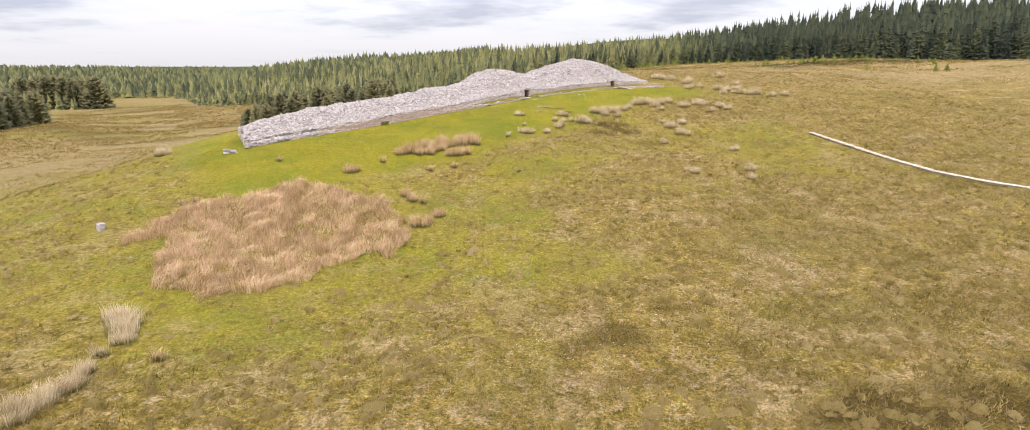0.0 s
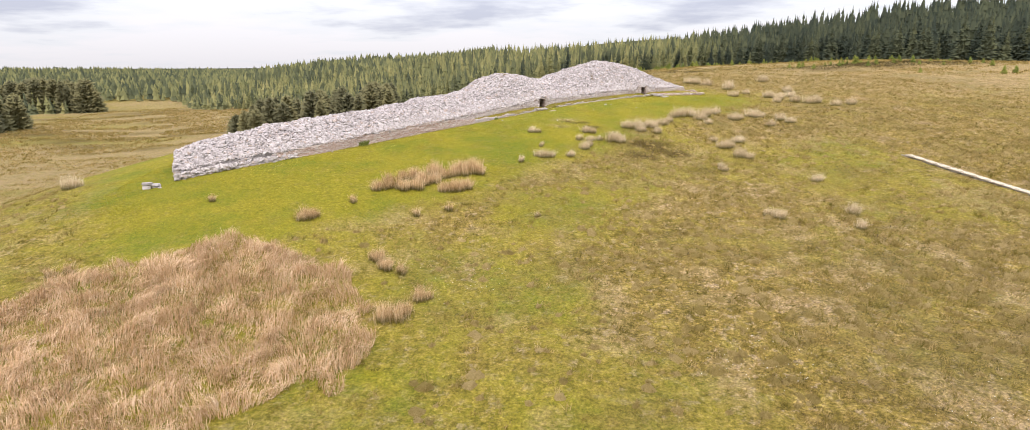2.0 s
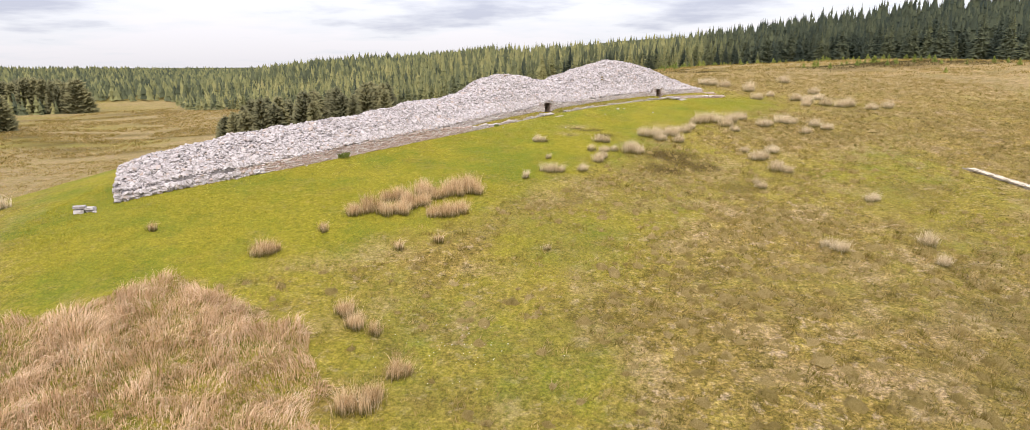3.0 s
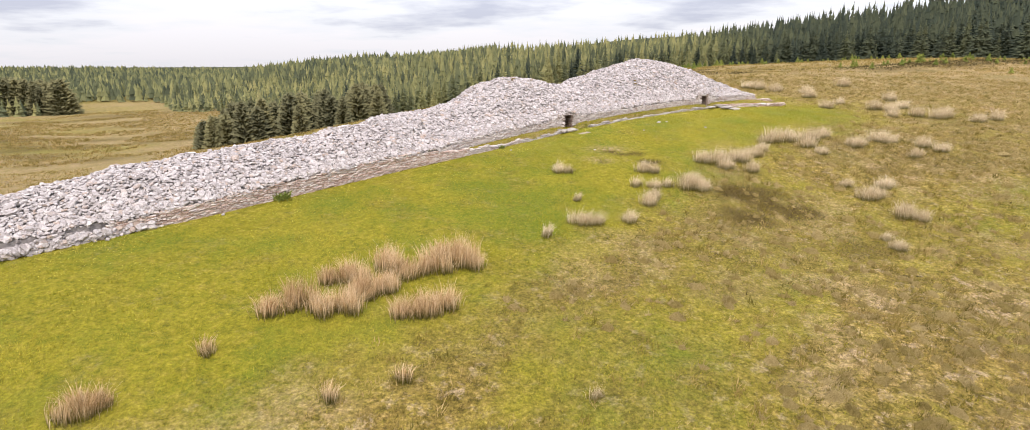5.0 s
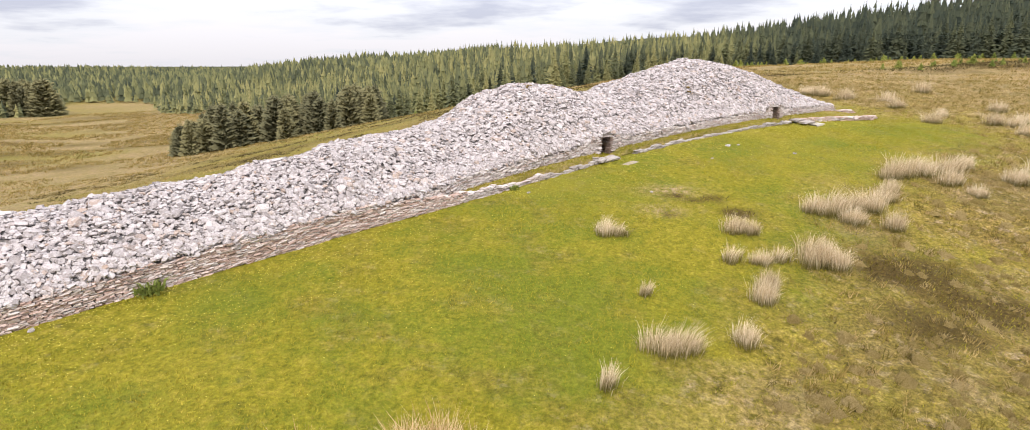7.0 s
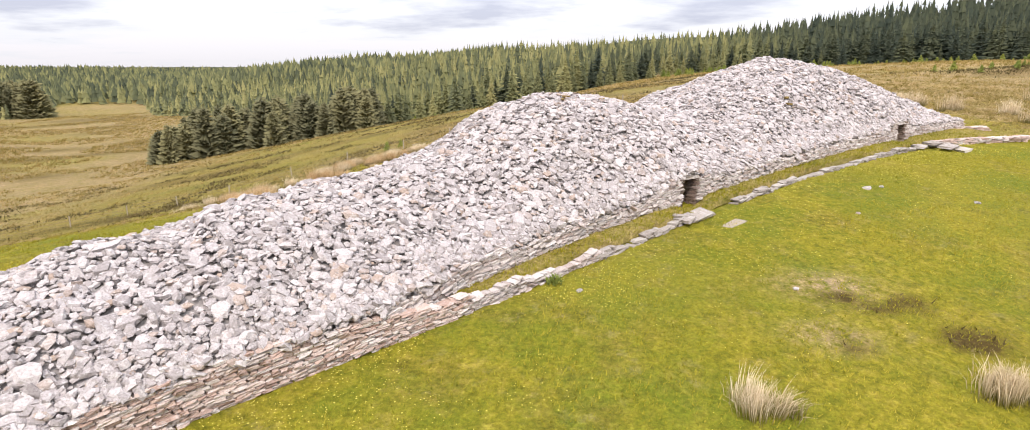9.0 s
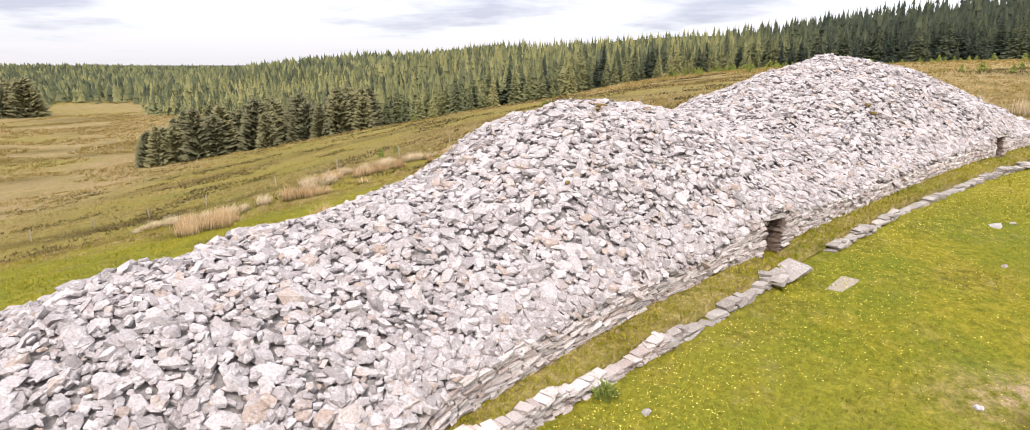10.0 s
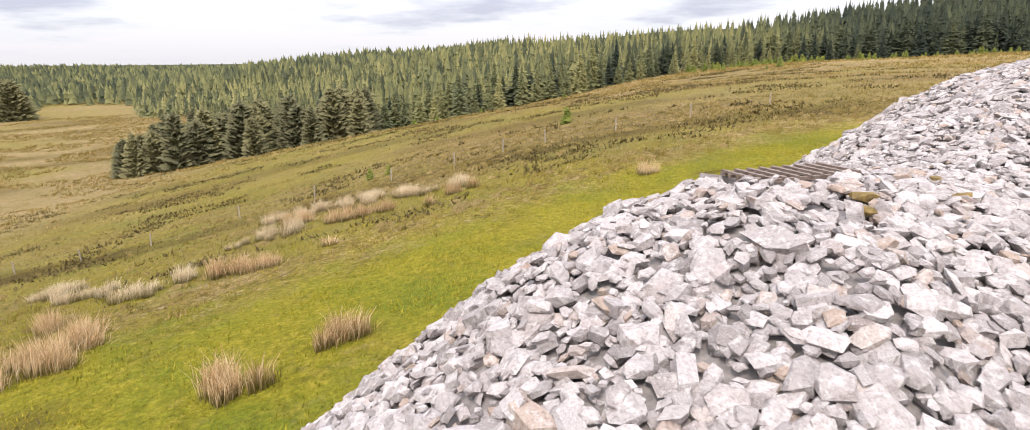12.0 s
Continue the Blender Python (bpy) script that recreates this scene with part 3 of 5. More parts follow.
def cobble_template(rough, flat):
    """A worn broken stone: the hull of three uneven rings."""
    bm = bmesh.new()
    for n, radius, level in ((4, 0.40, 0.5), (5, 0.54, 0.0), (3, 0.40, -0.5)):
        turn = rng.uniform(0, 6.28)
        for i in range(n):
            a = turn + (i + rng.uniform(-0.28, 0.28)) * 6.283 / n
            q = radius * (1 + rough * rng.uniform(-2.0, 1.4))
            bm.verts.new((math.cos(a) * q, math.sin(a) * q, (level + rng.uniform(-0.13, 0.13)) * flat))
    bmesh.ops.convex_hull(bm, input=bm.verts)
    bmesh.ops.delete(bm, geom=[v for v in bm.verts if not v.link_faces], context="VERTS")
    bmesh.ops.triangulate(bm, faces=bm.faces)
    bm.verts.index_update()
    verts = np.array([v.co[:] for v in bm.verts])
    tris = np.array([[v.index for v in f.verts] for f in bm.faces])
    bm.free()
    return verts, tris


def block_template():
    """A roughly squared walling slab with chipped edges."""
    c = np.array([(x, y, z) for z in (-0.5, 0.5) for x, y in ((-0.5, -0.42), (-0.4, -0.5), (0.4, -0.5), (0.5, -0.4), (0.5, 0.5), (-0.5, 0.5))])
    c = c + rng.uniform(-1, 1, c.shape) * (0.11, 0.09, 0.10)
    n = 6
    tris = [(0, i + 1, i) for i in range(1, n - 1)] + [(n, n + i, n + i + 1) for i in range(1, n - 1)]
    for i in range(n):
        j = (i + 1) % n
        tris += [(i, j, n + j), (i, n + j, n + i)]
    return c, np.array(tris)


ROCKS = [rock_template(0.14, f) for f in (0.42, 0.5, 0.38, 0.6, 0.36, 0.48)] + [cobble_template(0.14, f) for f in (0.42, 0.5, 0.55, 0.38, 0.6, 0.45, 0.7, 0.5, 0.42, 0.62)]
BLOCKS = [block_template() for _ in range(8)]


def turns(normal, yaw):
    """Rotation matrices whose z is the normal, turned about it by yaw."""
    n = normal / np.linalg.norm(normal, axis=1, keepdims=True)
    a = np.stack([np.cos(yaw), np.sin(yaw), np.zeros_like(yaw)], -1)
    x = a - n * (a * n).sum(1, keepdims=True)
    x /= np.linalg.norm(x, axis=1, keepdims=True)
    return np.stack([x, np.cross(n, x), n], -1)


def gather(shapes, which, rot, scale, place):
    """All copies of the shapes joined: vertices and triangles."""
    vs, ts, count = [], [], 0
    for k, (v, t) in enumerate(shapes):
        sel = np.where(which == k)[0]
        if not len(sel):
            continue
        p = np.einsum("nij,nkj->nki", rot[sel], v[None] * scale[sel][:, None, :]) + place[sel][:, None, :]
        vs.append(p.reshape(-1, 3))
        ts.append((t[None] + (count + np.arange(len(sel)) * len(v))[:, None, None]).reshape(-1, 3))
        count += len(sel) * len(v)
    return np.concatenate(vs), np.concatenate(ts)


def single_stones(name, shapes, meshes, which, rot, scale, place, parent, label=""):
    """Stones as objects of their own, on shared meshes."""
    for i in range(len(which)):
        ob = new(name, meshes[which[i]])
        m = Matrix([[*(rot[i][r] * scale[i]), place[i][r]] for r in range(3)] + [[0, 0, 0, 1]])
        ob.matrix_world = m
        ob.parent = parent
        if label:
            ob["label"] = label


rock_meshes = [mesh_of("cairn_stone", v, t, RUBBLE) for v, t in ROCKS]
WALL_MESHES = {m.name: [mesh_of("wall_slab", v, t, m) for v, t in BLOCKS] for m in (WALLING, FACING, KERB, RUBBLE, SHADED_JAMB)}

cairn = new("long_cairn")
tagged(cairn, "long chambered cairn of loose pale grey flagstone rubble with drystone facing", "cairn")

# an added sheet under the loose stones, dark for their shaded gaps, with slots left for the two passages
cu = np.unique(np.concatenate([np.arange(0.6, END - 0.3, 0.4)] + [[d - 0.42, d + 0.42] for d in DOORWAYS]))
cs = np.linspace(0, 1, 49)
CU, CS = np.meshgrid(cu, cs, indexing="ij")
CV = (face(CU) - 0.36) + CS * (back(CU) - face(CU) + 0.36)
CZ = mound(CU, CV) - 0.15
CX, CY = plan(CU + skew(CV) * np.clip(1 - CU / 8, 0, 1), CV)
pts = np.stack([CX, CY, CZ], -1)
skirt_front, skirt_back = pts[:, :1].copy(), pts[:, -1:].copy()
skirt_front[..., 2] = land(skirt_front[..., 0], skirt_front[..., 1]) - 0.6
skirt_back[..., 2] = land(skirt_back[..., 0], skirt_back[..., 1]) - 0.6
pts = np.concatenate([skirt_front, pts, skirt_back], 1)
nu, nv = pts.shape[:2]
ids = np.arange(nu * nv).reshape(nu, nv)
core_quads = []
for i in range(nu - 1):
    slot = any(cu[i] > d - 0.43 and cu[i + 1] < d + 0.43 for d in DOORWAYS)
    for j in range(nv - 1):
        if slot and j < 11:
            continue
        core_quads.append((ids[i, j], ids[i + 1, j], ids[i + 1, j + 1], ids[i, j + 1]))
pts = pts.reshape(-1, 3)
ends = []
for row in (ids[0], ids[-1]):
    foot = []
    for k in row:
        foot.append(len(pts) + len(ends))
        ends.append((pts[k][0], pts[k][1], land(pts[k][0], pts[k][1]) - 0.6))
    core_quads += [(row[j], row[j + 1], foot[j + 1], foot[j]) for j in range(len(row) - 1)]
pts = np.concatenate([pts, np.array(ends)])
part("fill", pts, np.array(core_quads), SHADE_FILL, cairn, "inner sheet under the rubble, coloured dark for its shaded gaps")

# loose stones over the whole mound
step = 0.146
su, ss = np.meshgrid(np.arange(0.1, END, step), np.arange(0, 30, step), indexing="ij")
su = su + rng.uniform(-0.45, 0.45, su.shape) * step
depth = ss + rng.uniform(-0.45, 0.45, ss.shape) * step
sv = face(su) - 0.36 - depth
su = np.concatenate([su.ravel(), rng.uniform(0.2, END, 2600), rng.uniform(8, END, 3000)])
sv = np.concatenate([sv.ravel(), face(su[-5600:-3000]) - 0.38 - rng.exponential(0.5, 2600), face(su[-3000:]) - rng.uniform(0.10, 0.42, 3000)])
keep = (sv > back(su)) & (su > skew(sv) + 0.05) & (su < END)
keep &= ~((np.abs(su - 40.2) < 0.8) & (np.abs(sv + 9.55) < 0.6))
keep &= (sv > middle(su) - 4.5) | (rng.random(su.shape) < 0.25)
su, sv = su[keep], sv[keep]
e = 0.35
z0 = mound(su, sv)
slope_u = (mound(su + e, sv) - mound(su - e, sv)) / (2 * e)
slope_v = (mound(su, np.minimum(sv + e, face(su))) - mound(su, sv - e)) / (2 * e)
nrm = np.stack([-(slope_u * AXIS[0] + slope_v * OUT[0]), -(slope_u * AXIS[1] + slope_v * OUT[1]), np.ones_like(su)], -1)
nrm += rng.normal(size=nrm.shape) * 0.30
which = rng.integers(0, len(ROCKS), len(su))
size = np.clip(rng.lognormal(math.log(0.20), 0.36, len(su)), 0.11, 0.55)
size = np.where(sv > face(su) - 0.6, np.minimum(size, 0.34), size)
scale = np.stack([size * rng.uniform(0.95, 1.35, len(su)), size * rng.uniform(0.7, 1.0, len(su)), size * rng.uniform(0.5, 0.85, len(su))], -1)
rot = turns(nrm, rng.uniform(0, 2 * np.pi, len(su)))
px, py = plan(su, sv)
place = np.stack([px, py, z0 - 0.03 + rng.uniform(-0.06, 0.05, len(su))], -1)
near = (su > 31.0) & (su < 38.0) & (sv < -3.5) & (sv > -9.0)
chosen = np.where(near)[0]
chosen = chosen[rng.permutation(len(chosen))[:296]]
rest = np.ones(len(su), bool)
rest[chosen] = False
v, t = gather(ROCKS, which[rest], rot[rest], scale[rest], place[rest])
deep = (rng.random(len(su)) < np.where((su > 20) & (su < 48), 0.55, 0.2)) & (sv > middle(su) - 2.5)
low = place[deep] + rng.uniform(-0.10, 0.10, (deep.sum(), 3)) - np.array((0, 0, 0.10))
v2, t2 = gather(ROCKS, which[deep][::-1], rot[deep], scale[deep] * 1.05, low)
part("under_rubble", v2, t2, RUBBLE, cairn, "lower stones showing in the gaps", kind="stuff")
part("rubble", v, t, RUBBLE, cairn, "thousands of loose pale grey flagstone pieces", kind="stuff")
LATE_STONES = [("stone", ROCKS, rock_meshes, which[chosen], rot[chosen], scale[chosen], place[chosen], cairn)]


# stones tumbled down the narrow end and over its facing
tu = np.concatenate([rng.uniform(0.1, 10, 420), rng.uniform(0.0, 0.45, 420)])
tv = np.concatenate([front(tu[:420]) + rng.uniform(-0.12, 0.10, 420), rng.uniform(-8.6, 0.1, 420)])
tu = tu + skew(tv)
lift = np.concatenate([rng.uniform(0.02, 0.55, 420) * np.interp(tu[:420], (0, 10), (1, 0.6)), rng.uniform(0.02, 1.0, 420)])
tx, ty = plan(tu, tv)
face_on = np.concatenate([np.tile((OUT[0], OUT[1], 0.8), (420, 1)), np.tile((-AXIS[0], -AXIS[1], 0.8), (420, 1))]) + rng.normal(size=(840, 3)) * 0.35
ts_ = np.clip(rng.lognormal(math.log(0.3), 0.3, 840), 0.16, 0.55)
v, t = gather(ROCKS, rng.integers(0, len(ROCKS), 840), turns(face_on, rng.uniform(0, 6.28, 840)), np.stack([ts_ * 1.15, ts_ * 0.85, ts_ * 0.65], -1), np.stack([tx, ty, land(tx, ty) + lift], -1))
part("tumbled_rubble", v, t, RUBBLE, cairn, "stones slumped over the narrow end", kind="stuff")


def course_wall(name, u0, u1, line, height, base_lift, parent, label, course=0.058, deep=0.34, skip=(), long=(0.16, 0.55), singles=0, single_u=(0, 99), mat=None, uneven=0.0, loose=0.05):
    """A drystone wall in courses along a line of the plan."""
    mat = mat or WALLING
    us, zs, ls, hs = [], [], [], []
    level = 0.0
    while True:
        h = course * rng.uniform(0.75, 1.3)
        u = u0 + rng.uniform(0, 0.3)
        while u < u1:
            le = rng.uniform(*long)
            mid = u + le / 2
            top = np.interp(mid, *height) if isinstance(height, tuple) else height
            top += uneven * (float(value_noise(mid * 1.3, 0.0, 33)) - 0.5)
            if level + h * 0.5 < top and not any(abs(mid - d) < 0.42 + le * 0.3 and level < 1.05 for d in skip):
                us.append(mid)
                zs.append(level + h / 2)
                ls.append(le)
                hs.append(h)
            u += le + 0.012
        level += h
        if level > 1.5:
            break
    us, zs, ls, hs = map(np.array, (us, zs, ls, hs))
    vs = line(us) - deep / 2 + rng.uniform(-0.035, 0.022, len(us)) * (1 + loose * 6) - zs * 0.06
    x, y = plan(us, vs)
    z = land(*plan(us, line(us))) + base_lift + zs - 0.05
    d = 0.3
    x1, y1 = plan(us + d, line(us + d))
    x0, y0 = plan(us - d, line(us - d))
    nrm = np.stack([-(land(x1, y1) - land(x0, y0)) / (2 * d) * AXIS[0], -(land(x1, y1) - land(x0, y0)) / (2 * d) * AXIS[1], np.ones_like(us)], -1)
    nrm += rng.normal(size=nrm.shape) * 0.05
    yaw = np.arctan2(y1 - y0, x1 - x0) + rng.normal(size=len(us)) * loose
    r = turns(nrm, yaw)
    s = np.stack([ls, np.full(len(us), deep) * rng.uniform(0.9, 1.1, len(us)), hs * 0.93], -1)
    k = rng.integers(0, len(BLOCKS), len(us))
    wall = new(name)
    wall.parent = parent
    tagged(wall, label)
    p = np.stack([x, y, z], -1)
    pick = np.where((us > single_u[0]) & (us < single_u[1]))[0]
    pick = pick[rng.permutation(len(pick))[:singles]]
    other = np.ones(len(us), bool)
    other[pick] = False
    if other.any():
        vv, tt = gather(BLOCKS, k[other], r[other], s[other], p[other])
        part("walling", vv, tt, mat, wall, kind="stuff")
    if len(pick):
        LATE_STONES.append(("slab", BLOCKS, WALL_MESHES[mat.name], k[pick], r[pick], s[pick], p[pick], wall))
    return wall


course_wall("end_facing_wall", 0.0, 8.0, front, 0.5, 0.0, cairn, "drystone facing of pale grey flags at the narrow end", mat=RUBBLE, uneven=0.5, loose=0.3, long=(0.2, 0.5), course=0.09)
course_wall("facing_wall", 8.0, 30.5, front, ((8, 18, 26, 30.5), (0.7, 0.98, 1.0, 0.55)), 0.0, cairn, "drystone facing of thin reddish brown flags", uneven=0.2, course=0.058, long=(0.12, 0.42), singles=280, single_u=(14, 30.5))
course_wall("inner_facing_wall", 28.0, END, face, ((28, 30, 40.0, 40.6, 42.6, 43.2, 59.2, 59.7, 61.5, 62.0, END), (0.66, 0.70, 0.66, 1.02, 1.02, 0.66, 0.62, 0.98, 0.98, 0.62, 0.58)), 0.25, cairn, "weathered drystone facing set back behind a grass ledge", skip=DOORWAYS, singles=280, single_u=(28, 48), mat=FACING, course=0.07, uneven=0.25, long=(0.15, 0.5))
course_wall("outer_kerb", 30.3, 35.5, front, ((30.3, 31, 69), (0.42, 0.36, 0.3)), 0.0, cairn, "low kerb of thin pale flagstones edging a grass ledge", course=0.05, mat=FACING, deep=0.3, long=(0.1, 0.32), singles=80, single_u=(30, 36), uneven=0.3, loose=0.2)
course_wall("outer_kerb", 35.3, DOORWAYS[0] - 0.9, front, 0.24, 0.0, cairn, "low kerb of flat flagstones edging a grass ledge", course=0.08, deep=0.36, long=(0.15, 0.6), singles=90, single_u=(35, 41), mat=KERB, uneven=0.35, loose=0.25)
course_wall("outer_kerb", DOORWAYS[0] + 1.6, DOORWAYS[1] - 0.6, front, 0.19, 0.0, cairn, "low kerb of flat flagstones edging a grass ledge", course=0.075, deep=0.32, long=(0.15, 0.55), singles=120, single_u=(43, 60), mat=KERB, uneven=0.3, loose=0.25)
course_wall("horn_kerb", DOORWAYS[1] + 1.0, 69.3, front, 0.38, 0.0, cairn, "low projecting horn of coursed flagstones", course=0.1, deep=0.6, long=(0.3, 0.8), singles=60, single_u=(61, 70))
course_wall("horn_back_kerb", 67.5, 71.0, lambda u: -3.6 + 0.25 * (np.asarray(u, float) - 67.5), 0.3, 0.1, cairn, "low grassy kerb of flagstones beyond the rubble", course=0.1, deep=0.5, long=(0.4, 0.9))


def end_wall():
    """The coursed face across the south-west end."""
    vs, zs, ls, hs, level = [], [], [], [], 0.0
    while level < 0.75:
        h = 0.09 * rng.uniform(0.8, 1.3)
        q = 0.0
        while q < 8.8:
            le = rng.uniform(0.3, 0.75)
            vs.append(-q - le / 2)
            zs.append(level + h / 2)
            ls.append(le)
            hs.append(h)
            q += le + 0.012
        level += h
    vs, zs, ls, hs = map(np.array, (vs, zs, ls, hs))
    us = skew(vs) + 0.12 + rng.uniform(-0.04, 0.04, len(vs)) + zs * 0.06
    x, y = plan(us, vs)
    z = land(x, y) + zs - 0.05
    r = turns(np.tile((0.0, 0.0, 1.0), (len(vs), 1)) + rng.normal(size=(len(vs), 3)) * 0.02, np.full(len(vs), math.atan2(OUT[1], OUT[0])) + rng.normal(size=len(vs)) * 0.2)
    s = np.stack([ls, np.full(len(vs), 0.34), hs * 0.93], -1)
    wall = new("end_wall")
    wall.parent = cairn
    tagged(wall, "coursed end face of pale flags")
    vv, tt = gather(BLOCKS, rng.integers(0, len(BLOCKS), len(vs)), r, s, np.stack([x, y, z], -1))
    part("walling", vv, tt, RUBBLE, wall, kind="stuff")


end_wall()


def flag(name, u, v, z_lift, length, width, thick, yaw, parent, mat, label="", lie=False):
    x, y = plan(u, v)
    x, y = float(x), float(y)
    verts, tris = BLOCKS[rng.integers(0, len(BLOCKS))]
    ob = new(name, mesh_of(name, verts * np.array((length, width, thick)), tris, mat))
    slope = Vector((-float(land(x + 0.4, y) - land(x - 0.4, y)) / 0.8, -float(land(x, y + 0.4) - land(x, y - 0.4)) / 0.8, 1.0)) if lie else Vector((0, 0, 1))
    ob.matrix_world = Matrix.Translation((x, y, float(ground_z(x, y) if lie else land(x, y)) + z_lift)) @ Vector((0, 0, 1)).rotation_difference(slope).to_matrix().to_4x4() @ Matrix.Rotation(yaw, 4, "Z")
    ob.parent = parent
    if label:
        ob["label"] = label
    return ob


LIE = math.atan2(AXIS[1], AXIS[0])


def doorway(u):
    """A low passage mouth: two coursed jambs and an end slab coloured dark for shade, and lintels."""
    way = new("passage_mouth")
    way.parent = cairn
    tagged(way, "low dark passage mouth with drystone jambs and a lintel")
    f = float(face(u))
    base = float(land(*plan(u, f)))
    us, vs, zs, ls, hs = [], [], [], [], []
    for side in (-1, 1):
        level = 0.0
        while level < 1.12:
            h = 0.09 * rng.uniform(0.8, 1.3)
            q = rng.uniform(-0.03, 0.04)
            while q < 2.4:
                le = rng.uniform(0.35, 0.75)
                us.append(u + side * (0.48 + rng.uniform(-0.03, 0.03)))
                vs.append(f - 0.07 - q - le / 2)
                zs.append(level + h / 2)
                ls.append(le)
                hs.append(h)
                q += le + 0.01
            level += h
    us, vs, zs, ls, hs = map(np.array, (us, vs, zs, ls, hs))
    x, y = plan(us, vs)
    r = turns(np.tile((0.0, 0.0, 1.0), (len(us), 1)) + rng.normal(size=(len(us), 3)) * 0.03, np.full(len(us), LIE + math.pi / 2) + rng.normal(size=len(us)) * 0.04)
    LATE_STONES.append(("jamb_slab", BLOCKS, WALL_MESHES[SHADED_JAMB.name], rng.integers(0, len(BLOCKS), len(us)), r, np.stack([ls, np.full(len(us), 0.3), hs * 0.95], -1), np.stack([x, y, base + zs], -1), way))
    for k in range(4):
        flag("lintel", u, f - 0.42 - k * 0.62, 1.16 + float(base - land(*plan(u, f - 0.42 - k * 0.62))), 1.25, 0.72, 0.12, LIE, way, KERB, "thick flat lintel" if k == 0 else "")
    # added slab closes the passage, deep shade put into its colour
    flag("back_slab", u, f - 2.5, 0.55, 1.0, 0.1, 1.6, LIE, way, SHADE_FILL)


for d in DOORWAYS:
    doorway(d)

# the grass ledge between kerb and facing
bu = np.arange(29.5, 69.2, 0.35)
rows = []
for k, w in enumerate((0.0, 0.08, 0.3, 0.6, 0.85, 1.0)):
    vv = front(bu) - 0.3 + (face(bu) - 0.05 - front(bu) + 0.3) * w
    x, y = plan(bu, vv)
    drop = np.maximum.reduce([np.exp(-((bu - d) / 0.85) ** 4) for d in DOORWAYS]) * 0.3
    rows.append(np.stack([x, y, land(x, y) + (0.27 if k else 0.0) + 0.06 * value_noise(x * 2, y * 2, 31) - (drop if k else 0)], -1))
lv = np.stack(rows, 1)
ids = np.arange(len(bu) * 6).reshape(len(bu), 6)
lq = np.stack([ids[:-1, :-1], ids[1:, :-1], ids[1:, 1:], ids[:-1, 1:]], -1).reshape(-1, 4)
ledge = new("grass_ledge", mesh_of("grass_ledge", lv.reshape(-1, 3), lq, GROUND, True))
floats(ledge.data, "lush", np.full(len(bu) * 6, 0.72))
floats(ledge.data, "tan", np.full(len(bu) * 6, 0.4))
floats(ledge.data, "heath", np.zeros(len(bu) * 6))
tagged(ledge, "narrow ledge of short grass along the foot of the cairn", "ledge", kind="structure")


# steel grille over the chamber's roof light, moss patches and pits among the rubble
def roof_grille(u, v):
    x, y = plan(u, v)
    z = float(mound(u, v)) + 0.03
    g = empty("roof_grille", float(x), float(y), z, "rusted steel grille set among the cairn's top stones", "grille")
    g.rotation_euler = (0.0, 0.0, 0.35)

    def bar(name, sx, sy, sz, cx, cy, cz):
        c = np.array([(a, b, d) for a in (-0.5, 0.5) for b in (-0.5, 0.5) for d in (-0.5, 0.5)]) * (sx, sy, sz) + (cx, cy, cz)
        part(name, c, np.array([(0, 1, 3, 2), (4, 6, 7, 5), (0, 4, 5, 1), (2, 3, 7, 6), (0, 2, 6, 4), (1, 5, 7, 3)]), STEEL, g)
    for k in range(5):
        bar("bar", 1.8, 0.05, 0.05, 0, -0.34 + k * 0.17, 0)
    for k in range(9):
        bar("cross_bar", 0.06, 0.75, 0.03, -0.84 + k * 0.21, 0, 0.035)
    pit = np.array([(-0.88, -0.36, -0.04), (0.88, -0.36, -0.04), (0.88, 0.36, -0.04), (-0.88, 0.36, -0.04), (-0.8, -0.3, -0.25), (0.8, -0.3, -0.25), (0.8, 0.3, -0.25), (-0.8, 0.3, -0.25)])
    # shallow shaft, its shade given by the dark fill colour
    part("shaft", pit, np.array([(0, 1, 5, 4), (1, 2, 6, 5), (2, 3, 7, 6), (3, 0, 4, 7), (4, 5, 6, 7)]), SHADE_FILL, g, "dark shaft under the grille")


roof_grille(40.2, -9.6)


def moss_patch(u, v, size):
    """A flat ragged cushion of moss lying over the stones."""
    x, y = plan(u, v)
    verts, tris = ROCKS[rng.integers(0, len(ROCKS))]
    ob = new("moss_patch", mesh_of("moss_patch", verts * (size * 0.75, size * 0.5, 0.22), tris, MOSS))
    ob.location = (float(x), float(y), float(mound(u, v)) + 0.05)
    ob.rotation_euler = (0, 0, rng.uniform(0, 3))
    tagged(ob, "ragged cushion of dry yellow-brown moss on the stones", "moss", "moss on the cairn")


for u, v, size in ((39.8, -8.4, 0.5), (39.4, -8.2, 0.35), (41.4, -7.9, 0.45), (41.9, -8.4, 0.35), (52.6, -5.9, 0.6), (52.9, -6.2, 0.4), (36.0, -5.6, 0.35)):
    moss_patch(u, v, size)


# ---- grasses and rushes ----
FOREST = [(-92, 228), (-74, 233), (-60, 238), (-39, 248), (-17, 258), (4, 265), (20, 272), (45, 290), (80, 314), (105, 307), (125, 287), (136, 262), (150, 226), (178, 205), (240, 180), (420, 150), (700, 300), (700, 1400), (-1000, 1400), (-1000, 210),
          (-345, 240), (-300, 290), (-290, 360), (-264, 386), (-278, 414), (-300, 457), (-277, 459), (-245, 452), (-213, 410), (-188, 374), (-153, 358), (-105, 290)]


